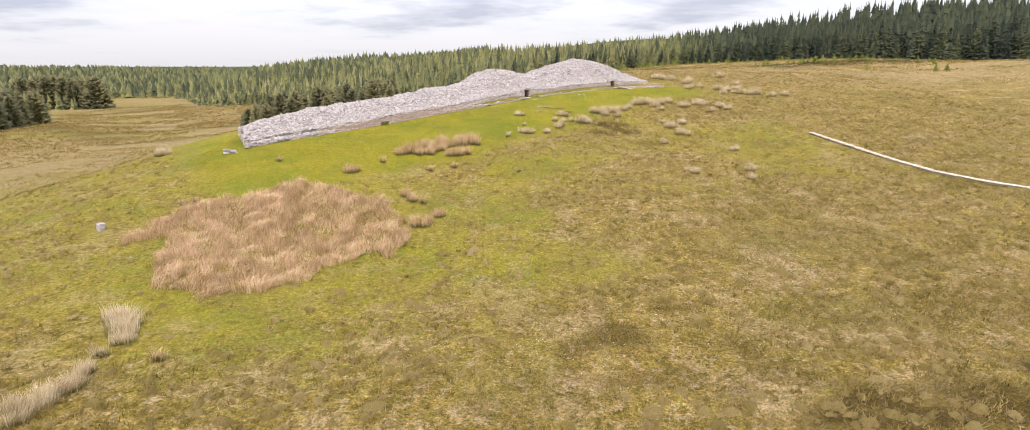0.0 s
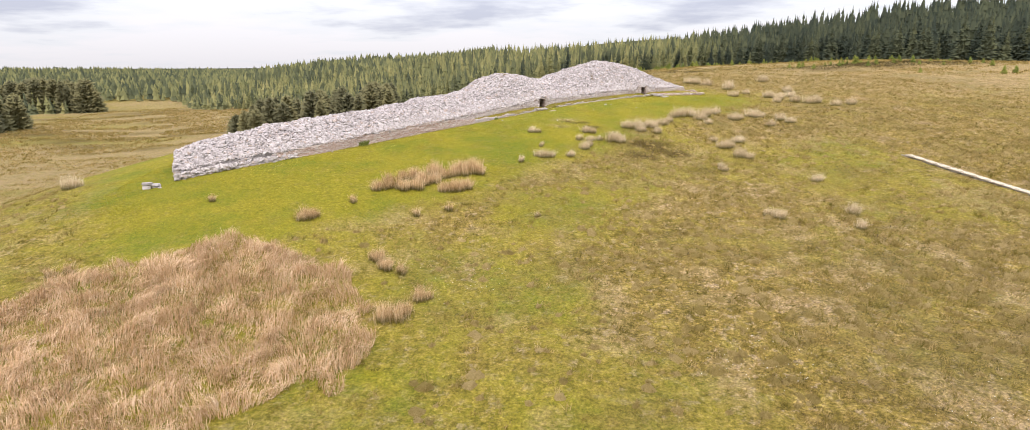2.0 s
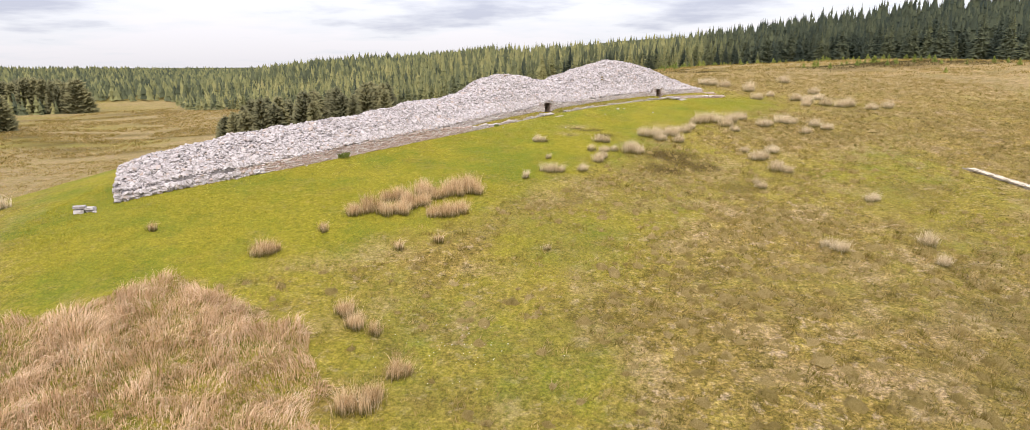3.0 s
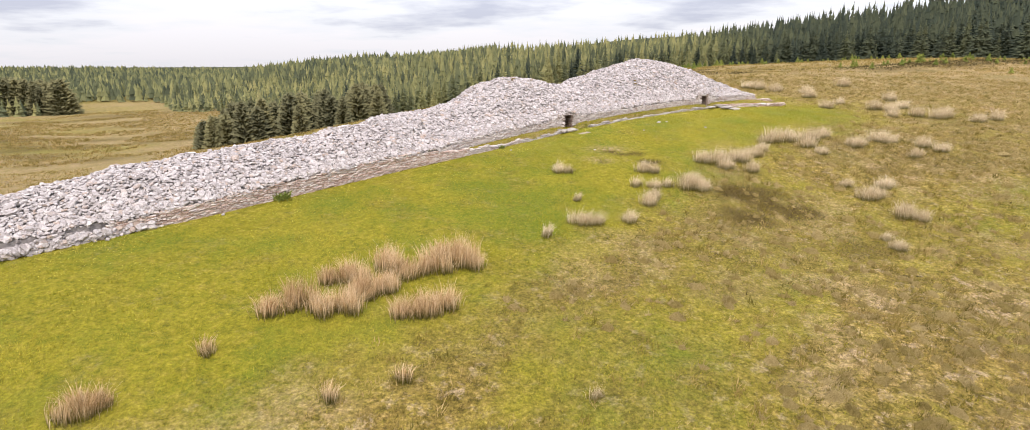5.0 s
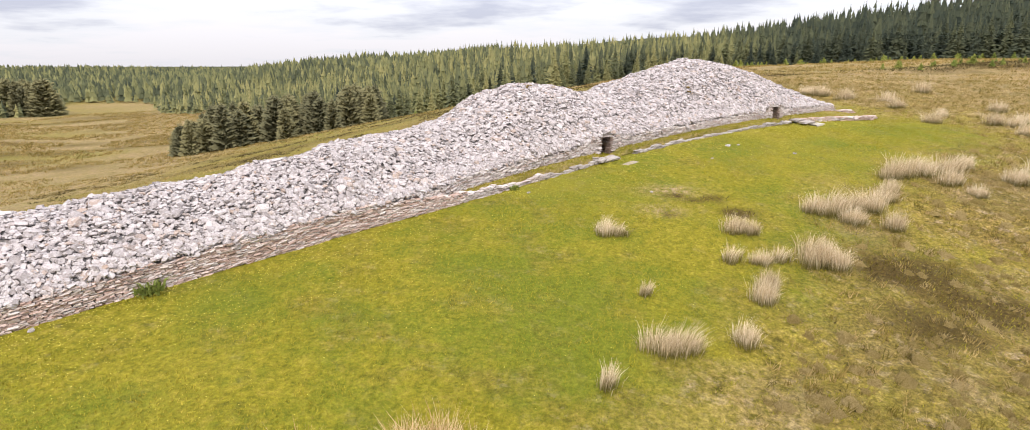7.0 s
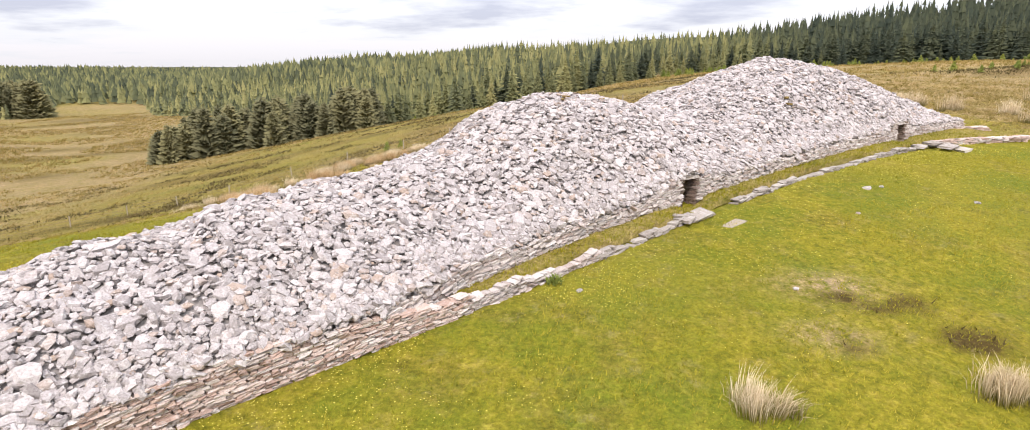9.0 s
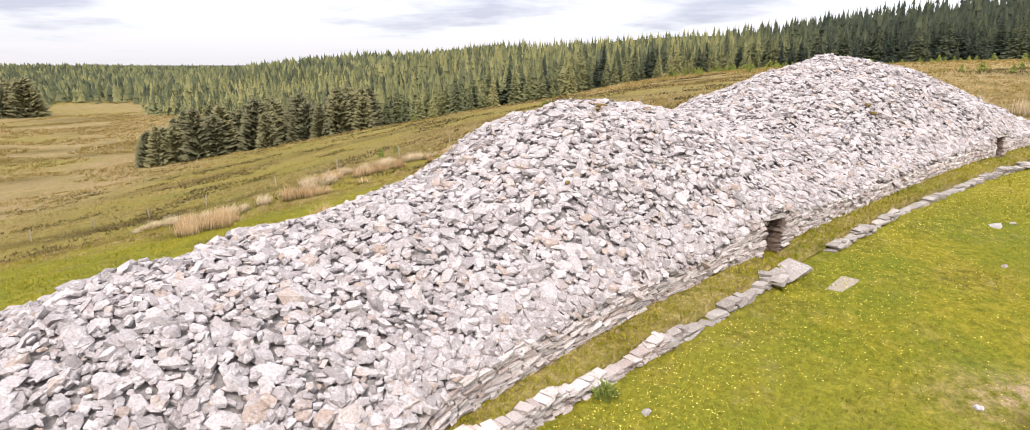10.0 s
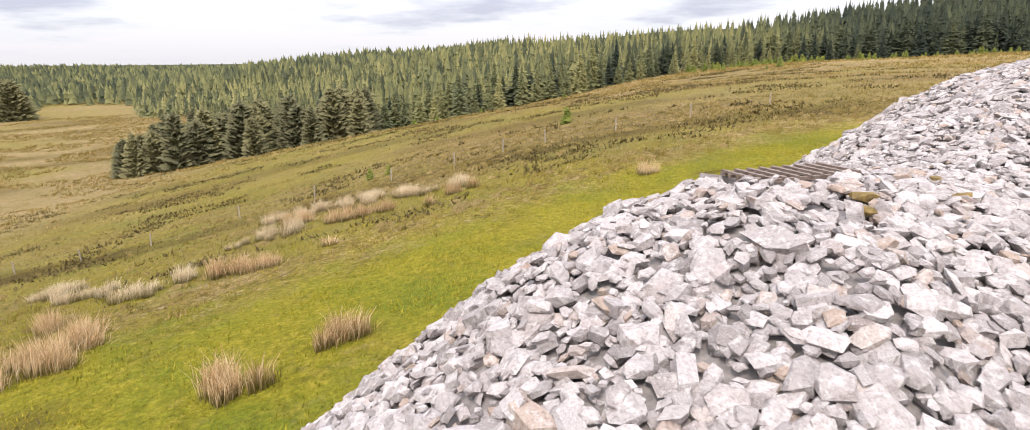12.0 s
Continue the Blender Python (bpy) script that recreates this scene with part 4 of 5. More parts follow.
def blades(x, y, z, height, width, lean_x, lean_y, bend=0.5):
    """Tapered blades of two bent pieces: vertices and triangles."""
    n = len(x)
    a = rng.uniform(0, np.pi, n)
    wx, wy = np.cos(a) * width / 2, np.sin(a) * width / 2
    base = np.stack([x, y, z], -1)
    side = np.stack([wx, wy, np.zeros(n)], -1)
    half = base + np.stack([lean_x * height * 0.5 * bend, lean_y * height * 0.5 * bend, height * 0.55], -1)
    tip = base + np.stack([lean_x * height, lean_y * height, height * (1 - 0.25 * np.hypot(lean_x, lean_y))], -1)
    vs = np.stack([base - side, base + side, half + side * 0.8, half - side * 0.8, tip], 1).reshape(-1, 3)
    k = np.arange(n)[:, None] * 5
    ts = np.concatenate([k + np.array([[0, 1, 2]]), k + np.array([[0, 2, 3]]), k + np.array([[3, 2, 4]])], 0)
    return vs, ts


def spikes(x, y, z, height, width, lean_x, lean_y):
    """Plain tapered blades of one triangle."""
    n = len(x)
    a = rng.uniform(0, np.pi, n)
    side = np.stack([np.cos(a) * width / 2, np.sin(a) * width / 2, np.zeros(n)], -1)
    base = np.stack([x, y, z], -1)
    tip = base + np.stack([lean_x * height, lean_y * height, height], -1)
    vs = np.stack([base - side, base + side, tip], 1).reshape(-1, 3)
    return vs, np.arange(n * 3).reshape(-1, 3)


def off_cairn(x, y, margin=0.15):
    u, v = along(x, y)
    return ~((u > -0.3) & (u < 69.5) & (v < front(u) + margin) & (v > back(u) - margin))


def clump_mesh(r, h, n, name, mat):
    """Several upright tufts growing into one clump, with loose stems between."""
    tufts = 11 if r > 0.5 else 4
    ta, tq = rng.uniform(0, 2 * np.pi, tufts), r * 0.85 * np.sqrt(rng.uniform(0.02, 1, tufts))
    k = rng.integers(0, tufts, n)
    wide = r * (0.42 if tufts > 5 else 0.5)
    x, y = np.cos(ta[k]) * tq[k] + rng.normal(size=n) * wide * 0.6, np.sin(ta[k]) * tq[k] + rng.normal(size=n) * wide * 0.6
    tall = rng.uniform(0.55, 1.05, tufts)[k]
    fall_x, fall_y = (rng.normal(size=tufts) * 0.16 + 0.12)[k], (rng.normal(size=tufts) * 0.16)[k]
    vs, ts = blades(x, y, np.full(n, -0.06), h * tall * rng.uniform(0.45, 1.15, n), rng.uniform(0.010, 0.027, n),
                    (x - np.cos(ta[k]) * tq[k]) / wide * 0.20 + fall_x + rng.normal(size=n) * 0.09, (y - np.sin(ta[k]) * tq[k]) / wide * 0.20 + fall_y + rng.normal(size=n) * 0.09)
    return mesh_of(name, vs, ts, mat)


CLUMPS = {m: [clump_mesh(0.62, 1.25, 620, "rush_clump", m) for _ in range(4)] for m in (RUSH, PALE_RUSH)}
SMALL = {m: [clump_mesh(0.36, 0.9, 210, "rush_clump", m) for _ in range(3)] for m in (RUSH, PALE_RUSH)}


def rush(x, y, size=1.0, group="rushes on the slope", label="clump of dead straw-coloured rushes bent by the wind", mat=None):
    mat = mat or PALE_RUSH
    me = CLUMPS[mat][rng.integers(0, 4)] if size > 0.62 else SMALL[mat][rng.integers(0, 3)]
    ob = new("rush_clump", me)
    s = size if size > 0.62 else size / 0.6
    ob.matrix_world = Matrix.Translation((x, y, float(ground_z(x, y)))) @ Matrix.Rotation(rng.uniform(-0.5, 0.5), 4, "Z") @ Matrix.Diagonal((s * rng.uniform(0.9, 1.15), s * rng.uniform(0.9, 1.15), s * rng.uniform(0.85, 1.1), 1))
    tagged(ob, label, "rushes", group)


ROW = [(-12.1, 65.4, 1.0), (-11.3, 66.0, 1.1), (-10.4, 65.4, 1.0), (-10.5, 67.9, 0.9), (-9.7, 68.2, 1.0), (-8.8, 67.1, 1.0), (-8.3, 69.3, 1.15), (-7.3, 68.6, 1.0), (-6.2, 69.2, 1.15), (-5.0, 70.0, 1.2), (-5.7, 70.3, 1.1), (-9.4, 65.6, 1.0), (-9.2, 66.7, 0.9), (-8.0, 67.5, 0.9), (-6.8, 65.5, 1.0), (-6.1, 65.8, 1.0), (-5.5, 66.2, 0.95), (-4.6, 69.6, 0.9)]
for x, y, s in ROW:
    rush(x, y, s, "row of rushes below the cairn", "dense brown rush clump standing in green grass", RUSH)
SLOPE = [(0.2, 83.2, 0.7), (0.9, 83.0, 0.6), (-0.9, 73.2, 0.5), (1.0, 75.0, 0.85), (1.7, 75.1, 0.8), (3.8, 75.7, 0.75), (6.1, 84.1, 0.85), (6.7, 84.0, 0.75), (5.2, 81.3, 0.6), (5.4, 78.5, 0.8), (5.9, 79.4, 0.7), (6.3, 81.2, 0.65), (7.3, 81.6, 0.6), (8.6, 81.5, 1.0), (9.4, 81.4, 0.9), (9.0, 82.3, 0.9), (1.1, 78.3, 0.45)]
BANK = [(11.0, 87.0, 1.0), (11.9, 87.2, 1.1), (12.4, 86.1, 0.9), (12.9, 87.6, 1.0), (14.0, 87.6, 1.0), (14.1, 85.6, 0.8), (17.6, 92.4, 1.0), (18.6, 92.8, 1.1), (19.8, 93.0, 1.1), (20.6, 91.8, 1.0), (21.6, 93.4, 1.0), (23.2, 94.6, 1.0), (21.0, 90.1, 0.8), (24.7, 92.3, 1.0), (25.6, 93.2, 0.9), (27.6, 94.2, 1.0), (28.3, 93.6, 0.9), (30.4, 92.6, 1.0), (28.5, 90.3, 0.8), (31.3, 91.6, 0.8), (15.4, 88.9, 0.9), (16.4, 90.2, 0.8)]
UPPER = [(30.0, 108.5, 1.0), (33.3, 121.0, 1.2), (31.7, 116.6, 1.0), (30.3, 123.5, 1.3), (29.4, 127, 1.3), (28.6, 128.2, 1.2), (41.7, 129, 1.3), (35.1, 108.7, 1.2), (36.4, 107.8, 1.1), (34.8, 104.8, 1.0), (37.6, 105.4, 1.2), (39.1, 104.3, 1.1), (40.6, 105.6, 1.1), (40.8, 116.0, 1.2), (33.0, 112.0, 0.9), (42.5, 103.4, 1.0), (38.6, 109.6, 1.0), (45.0, 104.5, 1.0)]
SCATTER = [(19.7, 83.5, 0.7), (20.3, 81.6, 1.0), (21.0, 81.9, 0.9), (22.6, 83.7, 0.9), (21.0, 78.8, 1.0), (21.8, 78.5, 0.8), (17.9, 74.0, 0.7), (-16.2, 59.2, 0.95), (-15.8, 59.6, 0.7), (-13.6, 62.6, 0.55), (-24.1, 62.1, 0.5), (-7.5, 46.0, 1.0), (-7.0, 46.6, 0.8), (-6.3, 48.3, 0.7), (-8.5, 60.4, 0.55), (-6.3, 61.4, 0.5), (0.2, 60.8, 0.4), (25.5, 71.6, 0.9), (18.2, 61.6, 0.7), (17.6, 62.2, 0.6), (24.3, 62.9, 0.9), (23.2, 59.6, 0.7), (-40, 69.3, 1.1), (-41, 70.2, 0.9), (-28.2, 50.7, 0.6), (-27.4, 51.2, 0.6)]
WEST = [(-9.8, 53.0, 0.8), (-9.0, 51.8, 0.8), (-7.9, 51.4, 0.6), (18.1, 75.3, 0.5), (-17, 26.6, 0.55)]
for spot in (SLOPE, BANK, UPPER, SCATTER, WEST):
    for x, y, s in spot:
        if x < 0 and y < 63:
            rush(x, y, s, "rushes on the slope", "dry orange-brown rush clump in short grass", RUSH)
        else:
            rush(x, y, s)
NEAR = [(-21.8, 31.0, 0.9), (-21.2, 30.5, 1.0), (-20.6, 29.9, 1.0), (-20.2, 29.2, 0.9), (-19.8, 28.3, 0.8), (-20.1, 27.0, 0.6), (-19.7, 25.4, 0.7), (-19.6, 24.5, 0.8), (-19.4, 23.8, 0.8), (-20.1, 23.5, 0.7), (-19.7, 22.7, 0.8), (-20.4, 22.3, 0.8), (-19.9, 21.7, 0.8)]
for x, y, s in NEAR:
    rush(x, y, s, "rushes on the slope", "pale straw rush clump leaning over in rough grass")
BEHIND = [(-20.2, 103.4, 0.9), (-19.4, 104.3, 1.1), (-20.4, 104.8, 1.0), (-19.9, 105.9, 1.1), (-20.6, 107.2, 1.0), (-23.6, 109.5, 0.9), (-24.4, 110.2, 0.8), (-13.2, 101.2, 0.6), (-12.6, 101.6, 0.6), (-11.8, 103.2, 0.6), (-11.1, 103.6, 0.65), (-19.2, 113.0, 0.9), (-18.4, 113.2, 0.9), (-17.6, 113.4, 0.8), (-17.9, 122.8, 1.0), (-17.0, 122.5, 1.0), (-16.1, 122.4, 1.0), (-21.6, 126.0, 0.9), (-20.5, 125.6, 0.9), (-15.8, 115.6, 0.6), (-11.3, 123.4, 0.8), (-12.2, 121.0, 0.6), (-1.5, 119.2, 0.8), (-14.9, 122.2, 0.9), (-10.3, 124.4, 0.7)]
for x, y, s in BEHIND:
    rush(x, y, s * 0.85, "rushes behind the cairn", "golden dry rush clump beside the grassy track", RUSH)

STRIP = [(-33.7, 122.2), (-31.8, 121.3), (-27.9, 117.1), (-25.8, 115.6), (-23.7, 113.7), (-22.2, 113.1), (-22.6, 122.7), (-21.2, 121.6), (-20.7, 122.9), (-23, 131), (-21.5, 129.9), (-20.5, 130.6), (-19.3, 129.6), (-18.2, 128.7), (-17.1, 128.3), (-16, 127.6), (-15, 126.9), (-14, 126.8), (-12.9, 126), (-12.1, 126.3)]
for x, y in STRIP:
    for _ in range(4):
        rush(x + rng.normal() * 0.8, y + rng.normal() * 0.6, rng.uniform(0.35, 0.75), "rushes behind the cairn", "pale dry rush clump beside the grassy track")
rush(-11.5, 103.6, 0.75, "rushes behind the cairn", "brown rush clump in the grass behind the cairn", RUSH)
rush(-13.4, 101.7, 0.8, "rushes behind the cairn", "brown rush clump in the grass behind the cairn", RUSH)

# the great bed of dead rushes
n = 96000
x, y = rng.uniform(-29, -7, n), rng.uniform(32, 58, n)
jx, jy = (value_noise(x * 0.7, y * 0.7, 41) - 0.5) * 2.4, (value_noise(x * 0.7, y * 0.7, 42) - 0.5) * 2.4
ok = inside(RUSH_BED_OUTLINE, x + jx, y + jy) & (value_noise(x * 0.9, y * 0.9, 43) > 0.1)
x, y = x[ok], y[ok]
lx, ly = (value_noise(x * 0.9, y * 0.9, 44) - 0.3) * 1.5 + rng.normal(size=len(x)) * 0.35, (value_noise(x * 0.9, y * 0.9, 45) - 0.5) * 1.5 + rng.normal(size=len(x)) * 0.35
vs, ts = blades(x, y, ground_z(x, y) - 0.05, rng.uniform(0.35, 0.80, len(x)) * (0.35 + 1.15 * value_noise(x * 1.0, y * 1.0, 46)), rng.uniform(0.014, 0.032, len(x)), lx, ly)
bed = new("rush_bed", mesh_of("rush_bed", vs, ts, RUSH_BED))
tagged(bed, "wide bed of flattened straw-brown rushes in a damp hollow", "rushes", kind="stuff")

# pale tussocks all over the moor
n = 56000
x, y = rng.uniform(-60, 75, n), rng.uniform(16, 150, n)
dist = np.hypot(x, y - 45)
ok = off_cairn(x, y, 0.6) & (rng.random(n) > lushness(x, y) * 1.35) & (rng.random(n) < np.clip(70 / (dist + 25), 0.25, 1))
x, y = x[ok], y[ok]
per = 12
tall = rng.uniform(0.12, 0.30, len(x)) * (0.5 + 1.0 * value_noise(x * 0.35, y * 0.35, 51))
bx, by = np.repeat(x, per), np.repeat(y, per)
bx, by = bx + rng.normal(size=len(bx)) * 0.13, by + rng.normal(size=len(by)) * 0.13
vs, ts = spikes(bx, by, ground_z(bx, by) - 0.03, np.repeat(tall, per) * rng.uniform(0.7, 1.3, len(bx)), rng.uniform(0.025, 0.05, len(bx)), 0.2 + rng.normal(size=len(bx)) * 0.4, rng.normal(size=len(bx)) * 0.4)
tussocks = new("moor_tussocks", mesh_of("moor_tussocks", vs, ts, TUSSOCK))
floats(tussocks.data, "tone", np.repeat(rng.random(len(x)), per * 3))
tagged(tussocks, "olive and straw tussocks of rough moor grass", "grass", kind="stuff")

# rounder pale tussocks, scattered singly
n = 33000
x, y = rng.uniform(-50, 80, n), rng.uniform(14, 140, n)
thin = np.clip(60 / (np.hypot(x, y - 30) + 15), 0.3, 1)
ok = off_cairn(x, y, 1.5) & (rng.random(n) > lushness(x, y) * 1.5) & (value_noise(x * 0.12, y * 0.15, 53) + 0.5 * rng.random(n) > 0.62) & (rng.random(n) < thin)
x, y = x[ok], y[ok]
wide = rng.uniform(0.13, 0.36, len(x)) * (0.7 + 0.5 * rng.random(len(x)))
ring = np.arange(7) * 2 * np.pi / 7
hump = np.concatenate([[(0, 0, 1.0)]] + [np.stack([np.cos(ring + c) * q, np.sin(ring + c) * q, np.full(7, z)], -1) for q, z, c in ((0.5, 0.72, 0.0), (1.15, -0.3, 0.45))])
hump_faces = [(0, 1 + k, 1 + (k + 1) % 7) for k in range(7)] + [(1 + k, 8 + k, 1 + (k + 1) % 7) for k in range(7)] + [(1 + (k + 1) % 7, 8 + k, 8 + (k + 1) % 7) for k in range(7)]
body = hump[None] * np.stack([wide * rng.uniform(0.8, 1.3, len(x)), wide * rng.uniform(0.8, 1.2, len(x)), 0.03 + wide * rng.uniform(0.35, 0.7, len(x))], -1)[:, None]
body = body * (1 + rng.normal(size=body.shape) * 0.2) + np.stack([x, y, ground_z(x, y) - 0.03], -1)[:, None]
hump_tris = (np.array(hump_faces)[None] + np.arange(len(x))[:, None, None] * len(hump)).reshape(-1, 3)
per = 15
a, q = rng.uniform(0, 6.283, len(x) * per), np.sqrt(rng.uniform(0.0, 1.0, len(x) * per))
w = np.repeat(wide, per)
bx, by = np.repeat(x, per) + np.cos(a) * q * w, np.repeat(y, per) + np.sin(a) * q * w
vs, ts = spikes(bx, by, ground_z(bx, by) + w * 0.4 * (1 - q * q) - 0.03, rng.uniform(0.6, 1.2, len(bx)) * (0.08 + w * 0.5), rng.uniform(0.02, 0.045, len(bx)), np.cos(a) * q * 1.1 + 0.3, np.sin(a) * q * 1.1)
vs, ts = np.concatenate([body.reshape(-1, 3), vs]), np.concatenate([hump_tris, ts + len(x) * len(hump)])
pale = new("pale_tussocks", mesh_of("pale_tussocks", vs, ts, PALE_TUSSOCK, True))
tone = rng.random(len(x)) * 0.75
floats(pale.data, "tone", np.concatenate([np.repeat(0.1 + tone * 0.6, len(hump)), np.repeat(tone + 0.25, per * 3)]))
tagged(pale, "rounded bleached grass tussocks dotted over the moor", "grass", kind="stuff")

# coarse growth in the valley and on the hill behind, seen from afar
n = 56000
x, y = rng.uniform(-250, 150, n), rng.uniform(95, 400, n)
ok = ~inside(FOREST, x, y) & (np.hypot(x, y - 70) > 60) & (paleness(x, y) * 0.7 + 0.4 > rng.random(n)) & (value_noise(x * 0.06, y * 0.1, 54) > 0.35) & off_cairn(x, y, 4)
x, y = x[ok], y[ok]
per = 7
bx, by = np.repeat(x, per) + rng.normal(size=len(x) * per) * 0.5, np.repeat(y, per) + rng.normal(size=len(x) * per) * 0.35
reach = np.clip((np.hypot(bx + 5, by - 80) - 30) / 150, 0, 1.2)
vs, ts = spikes(bx, by, ground_z(bx, by) - 0.05, rng.uniform(0.10, 0.24, len(bx)) * (0.6 + 2.0 * reach), rng.uniform(0.05, 0.13, len(bx)) * (0.4 + 2.2 * reach), 0.2 + rng.normal(size=len(bx)) * 0.4, rng.normal(size=len(bx)) * 0.4)
coarse = new("coarse_grass", mesh_of("coarse_grass", vs, ts, TUSSOCK))
floats(coarse.data, "tone", np.repeat(0.3 + 0.7 * rng.random(len(x)), per * 3))
tagged(coarse, "coarse straw and olive growth on the valley floor and far slope", "grass", kind="stuff")

# short green grass round the cairn, and dark heather patches
n = 420000
x, y = rng.uniform(-34, 34, n), rng.uniform(56, 128, n)
ok = off_cairn(x, y, 0.05) & (rng.random(n) < lushness(x, y))
x, y = x[ok], y[ok]
vs, ts = spikes(x, y, ground_z(x, y) - 0.02, rng.uniform(0.04, 0.12, len(x)) * (0.5 + value_noise(x * 0.8, y * 0.8, 52)), rng.uniform(0.02, 0.045, len(x)), 0.15 + rng.normal(size=len(x)) * 0.4, rng.normal(size=len(x)) * 0.4)
u = rng.uniform(30.5, 68.5, 9000)
w = rng.random(9000)
lx, ly = plan(u, front(u) - 0.3 + (face(u) + 0.1 - front(u)) * w)
lz = land(lx, ly) + 0.27 - 0.3 * np.maximum.reduce([np.exp(-((u - d) / 0.85) ** 4) for d in DOORWAYS])
v2, t2 = spikes(lx, ly, lz, rng.uniform(0.06, 0.16, 9000), rng.uniform(0.02, 0.04, 9000), 0.1 + rng.normal(size=9000) * 0.4, rng.normal(size=9000) * 0.4)
vs, ts = np.concatenate([vs, v2]), np.concatenate([ts, t2 + len(vs)])
lawn = new("short_grass", mesh_of("short_grass", vs, ts, LAWN))
tagged(lawn, "short yellow-green grass on the bank round the cairn", "grass", kind="stuff")

n = 170000
x, y = rng.uniform(-60, 70, n), rng.uniform(14, 150, n)
ok = off_cairn(x, y, 0.6) & (rng.random(n) < heathiness(x, y) * 1.1 - 0.1)
x, y = x[ok], y[ok]
hx, hy = rng.normal(98, 15, 5000), rng.normal(190, 3.0, 5000)
x, y = np.concatenate([x, hx]), np.concatenate([y, hy])
tall = np.concatenate([np.full(ok.sum(), 1.0), np.full(5000, 2.2)])
vs, ts = spikes(x, y, ground_z(x, y) - 0.02, rng.uniform(0.08, 0.24, len(x)) * tall, rng.uniform(0.04, 0.09, len(x)) * tall, rng.normal(size=len(x)) * 0.6, rng.normal(size=len(x)) * 0.6)
bx, by = rng.uniform(-90, 60, 30000), rng.uniform(118, 255, 30000)
ok = (along(bx, by)[1] < -30) & ~inside(FOREST, bx, by) & (value_noise(bx * 0.16, by * 0.22, 56) + 0.35 * rng.random(30000) > 0.88)
bx, by = np.repeat(bx[ok], 6), np.repeat(by[ok], 6)
bx, by = bx + rng.normal(size=len(bx)) * 0.35, by + rng.normal(size=len(by)) * 0.22
v2, t2 = spikes(bx, by, ground_z(bx, by) - 0.05, rng.uniform(0.14, 0.34, len(bx)), rng.uniform(0.12, 0.26, len(bx)), rng.normal(size=len(bx)) * 0.6, rng.normal(size=len(bx)) * 0.6)
vs, ts = np.concatenate([vs, v2]), np.concatenate([ts, t2 + len(vs)])
heather = new("heather_patches", mesh_of("heather_patches", vs, ts, HEATHER))
tagged(heather, "dark brown heather and peat patches in the grass", "heather", kind="stuff")


def flecks(name, x, y, lift, size, mat, label):
    """Small flower heads: little four-sided caps."""
    n = len(x)
    p = np.stack([x, y, ground_z(x, y) + lift], -1)
    a = rng.uniform(0, np.pi, n)
    dx, dy = np.stack([np.cos(a), np.sin(a), np.zeros(n)], -1) * size[:, None], np.stack([-np.sin(a), np.cos(a), np.zeros(n)], -1) * size[:, None]
    up = np.stack([np.zeros(n), np.zeros(n), size * 0.7], -1)
    vs = np.stack([p - dx, p - dy, p + dx, p + dy, p + up], 1).reshape(-1, 3)
    k = np.arange(n)[:, None] * 5
    ts = np.concatenate([k + np.array([[i, (i + 1) % 4, 4]]) for i in range(4)], 0)
    tagged(new(name, mesh_of(name, vs, ts, mat)), label, "flowers", kind="stuff")


u, q = rng.uniform(5, 66, 8000), rng.exponential(2.2, 8000)
x, y = plan(u, front(u) + 0.25 + q)
ok = (value_noise(x * 0.5, y * 0.5, 61) > 0.36)
flecks("buttercups", x[ok], y[ok], rng.uniform(0.08, 0.17, ok.sum()), rng.uniform(0.010, 0.021, ok.sum()), YELLOW, "tiny yellow buttercups in the short grass")
cx, cy = np.array((-1.4, 6.5, 1.6, 14, 17, 9, 20, 27, 33, -4, 12)), np.array((34.7, 31, 26.4, 33, 37.5, 42, 30, 44, 52, 50, 27))
k = rng.integers(0, len(cx), 520)
x, y = cx[k] + rng.normal(size=520) * 1.6, cy[k] + rng.normal(size=520) * 1.2
flecks("bog_cotton", x, y, rng.uniform(0.12, 0.25, 520), rng.uniform(0.015, 0.03, 520), WHITE, "scattered white bog cotton heads on the moor")


def nettle(x, y, size):
    n = 90
    a, q = rng.uniform(0, 2 * np.pi, n), 0.35 * np.sqrt(rng.uniform(0, 1, n))
    vs, ts = blades(np.cos(a) * q, np.sin(a) * q, rng.uniform(0, 0.3, n), rng.uniform(0.15, 0.4, n), rng.uniform(0.05, 0.10, n), np.cos(a) * 0.7, np.sin(a) * 0.7)
    ob = new("nettle_clump", mesh_of("nettle_clump", vs * size, ts, FERN))
    ob.location = (x, y, float(ground_z(x, y)) - 0.03)
    tagged(ob, "small dark green weed against the drystone facing", "weed")


for u, s in ((17.0, 1.1), (16.7, 0.8), (33.5, 0.6)):
    x, y = plan(u, front(u) + 0.22)
    nettle(float(x), float(y), s)


# ---- loose stones on the grass ----
def boulder(x, y, sx, sy, sz, label, mat=SLAB, lift=0.3, yaw=0.0):
    verts, tris = ROCKS[rng.integers(0, len(ROCKS))]
    v = verts / np.abs(verts).max(0) * 0.5
    ob = new("loose_stone", mesh_of("loose_stone", v * (sx, sy, sz), tris, mat))
    ob.matrix_world = Matrix.Translation((x, y, float(ground_z(x, y)) + sz * lift)) @ Matrix.Rotation(yaw, 4, "Z")
    tagged(ob, label, "stone")


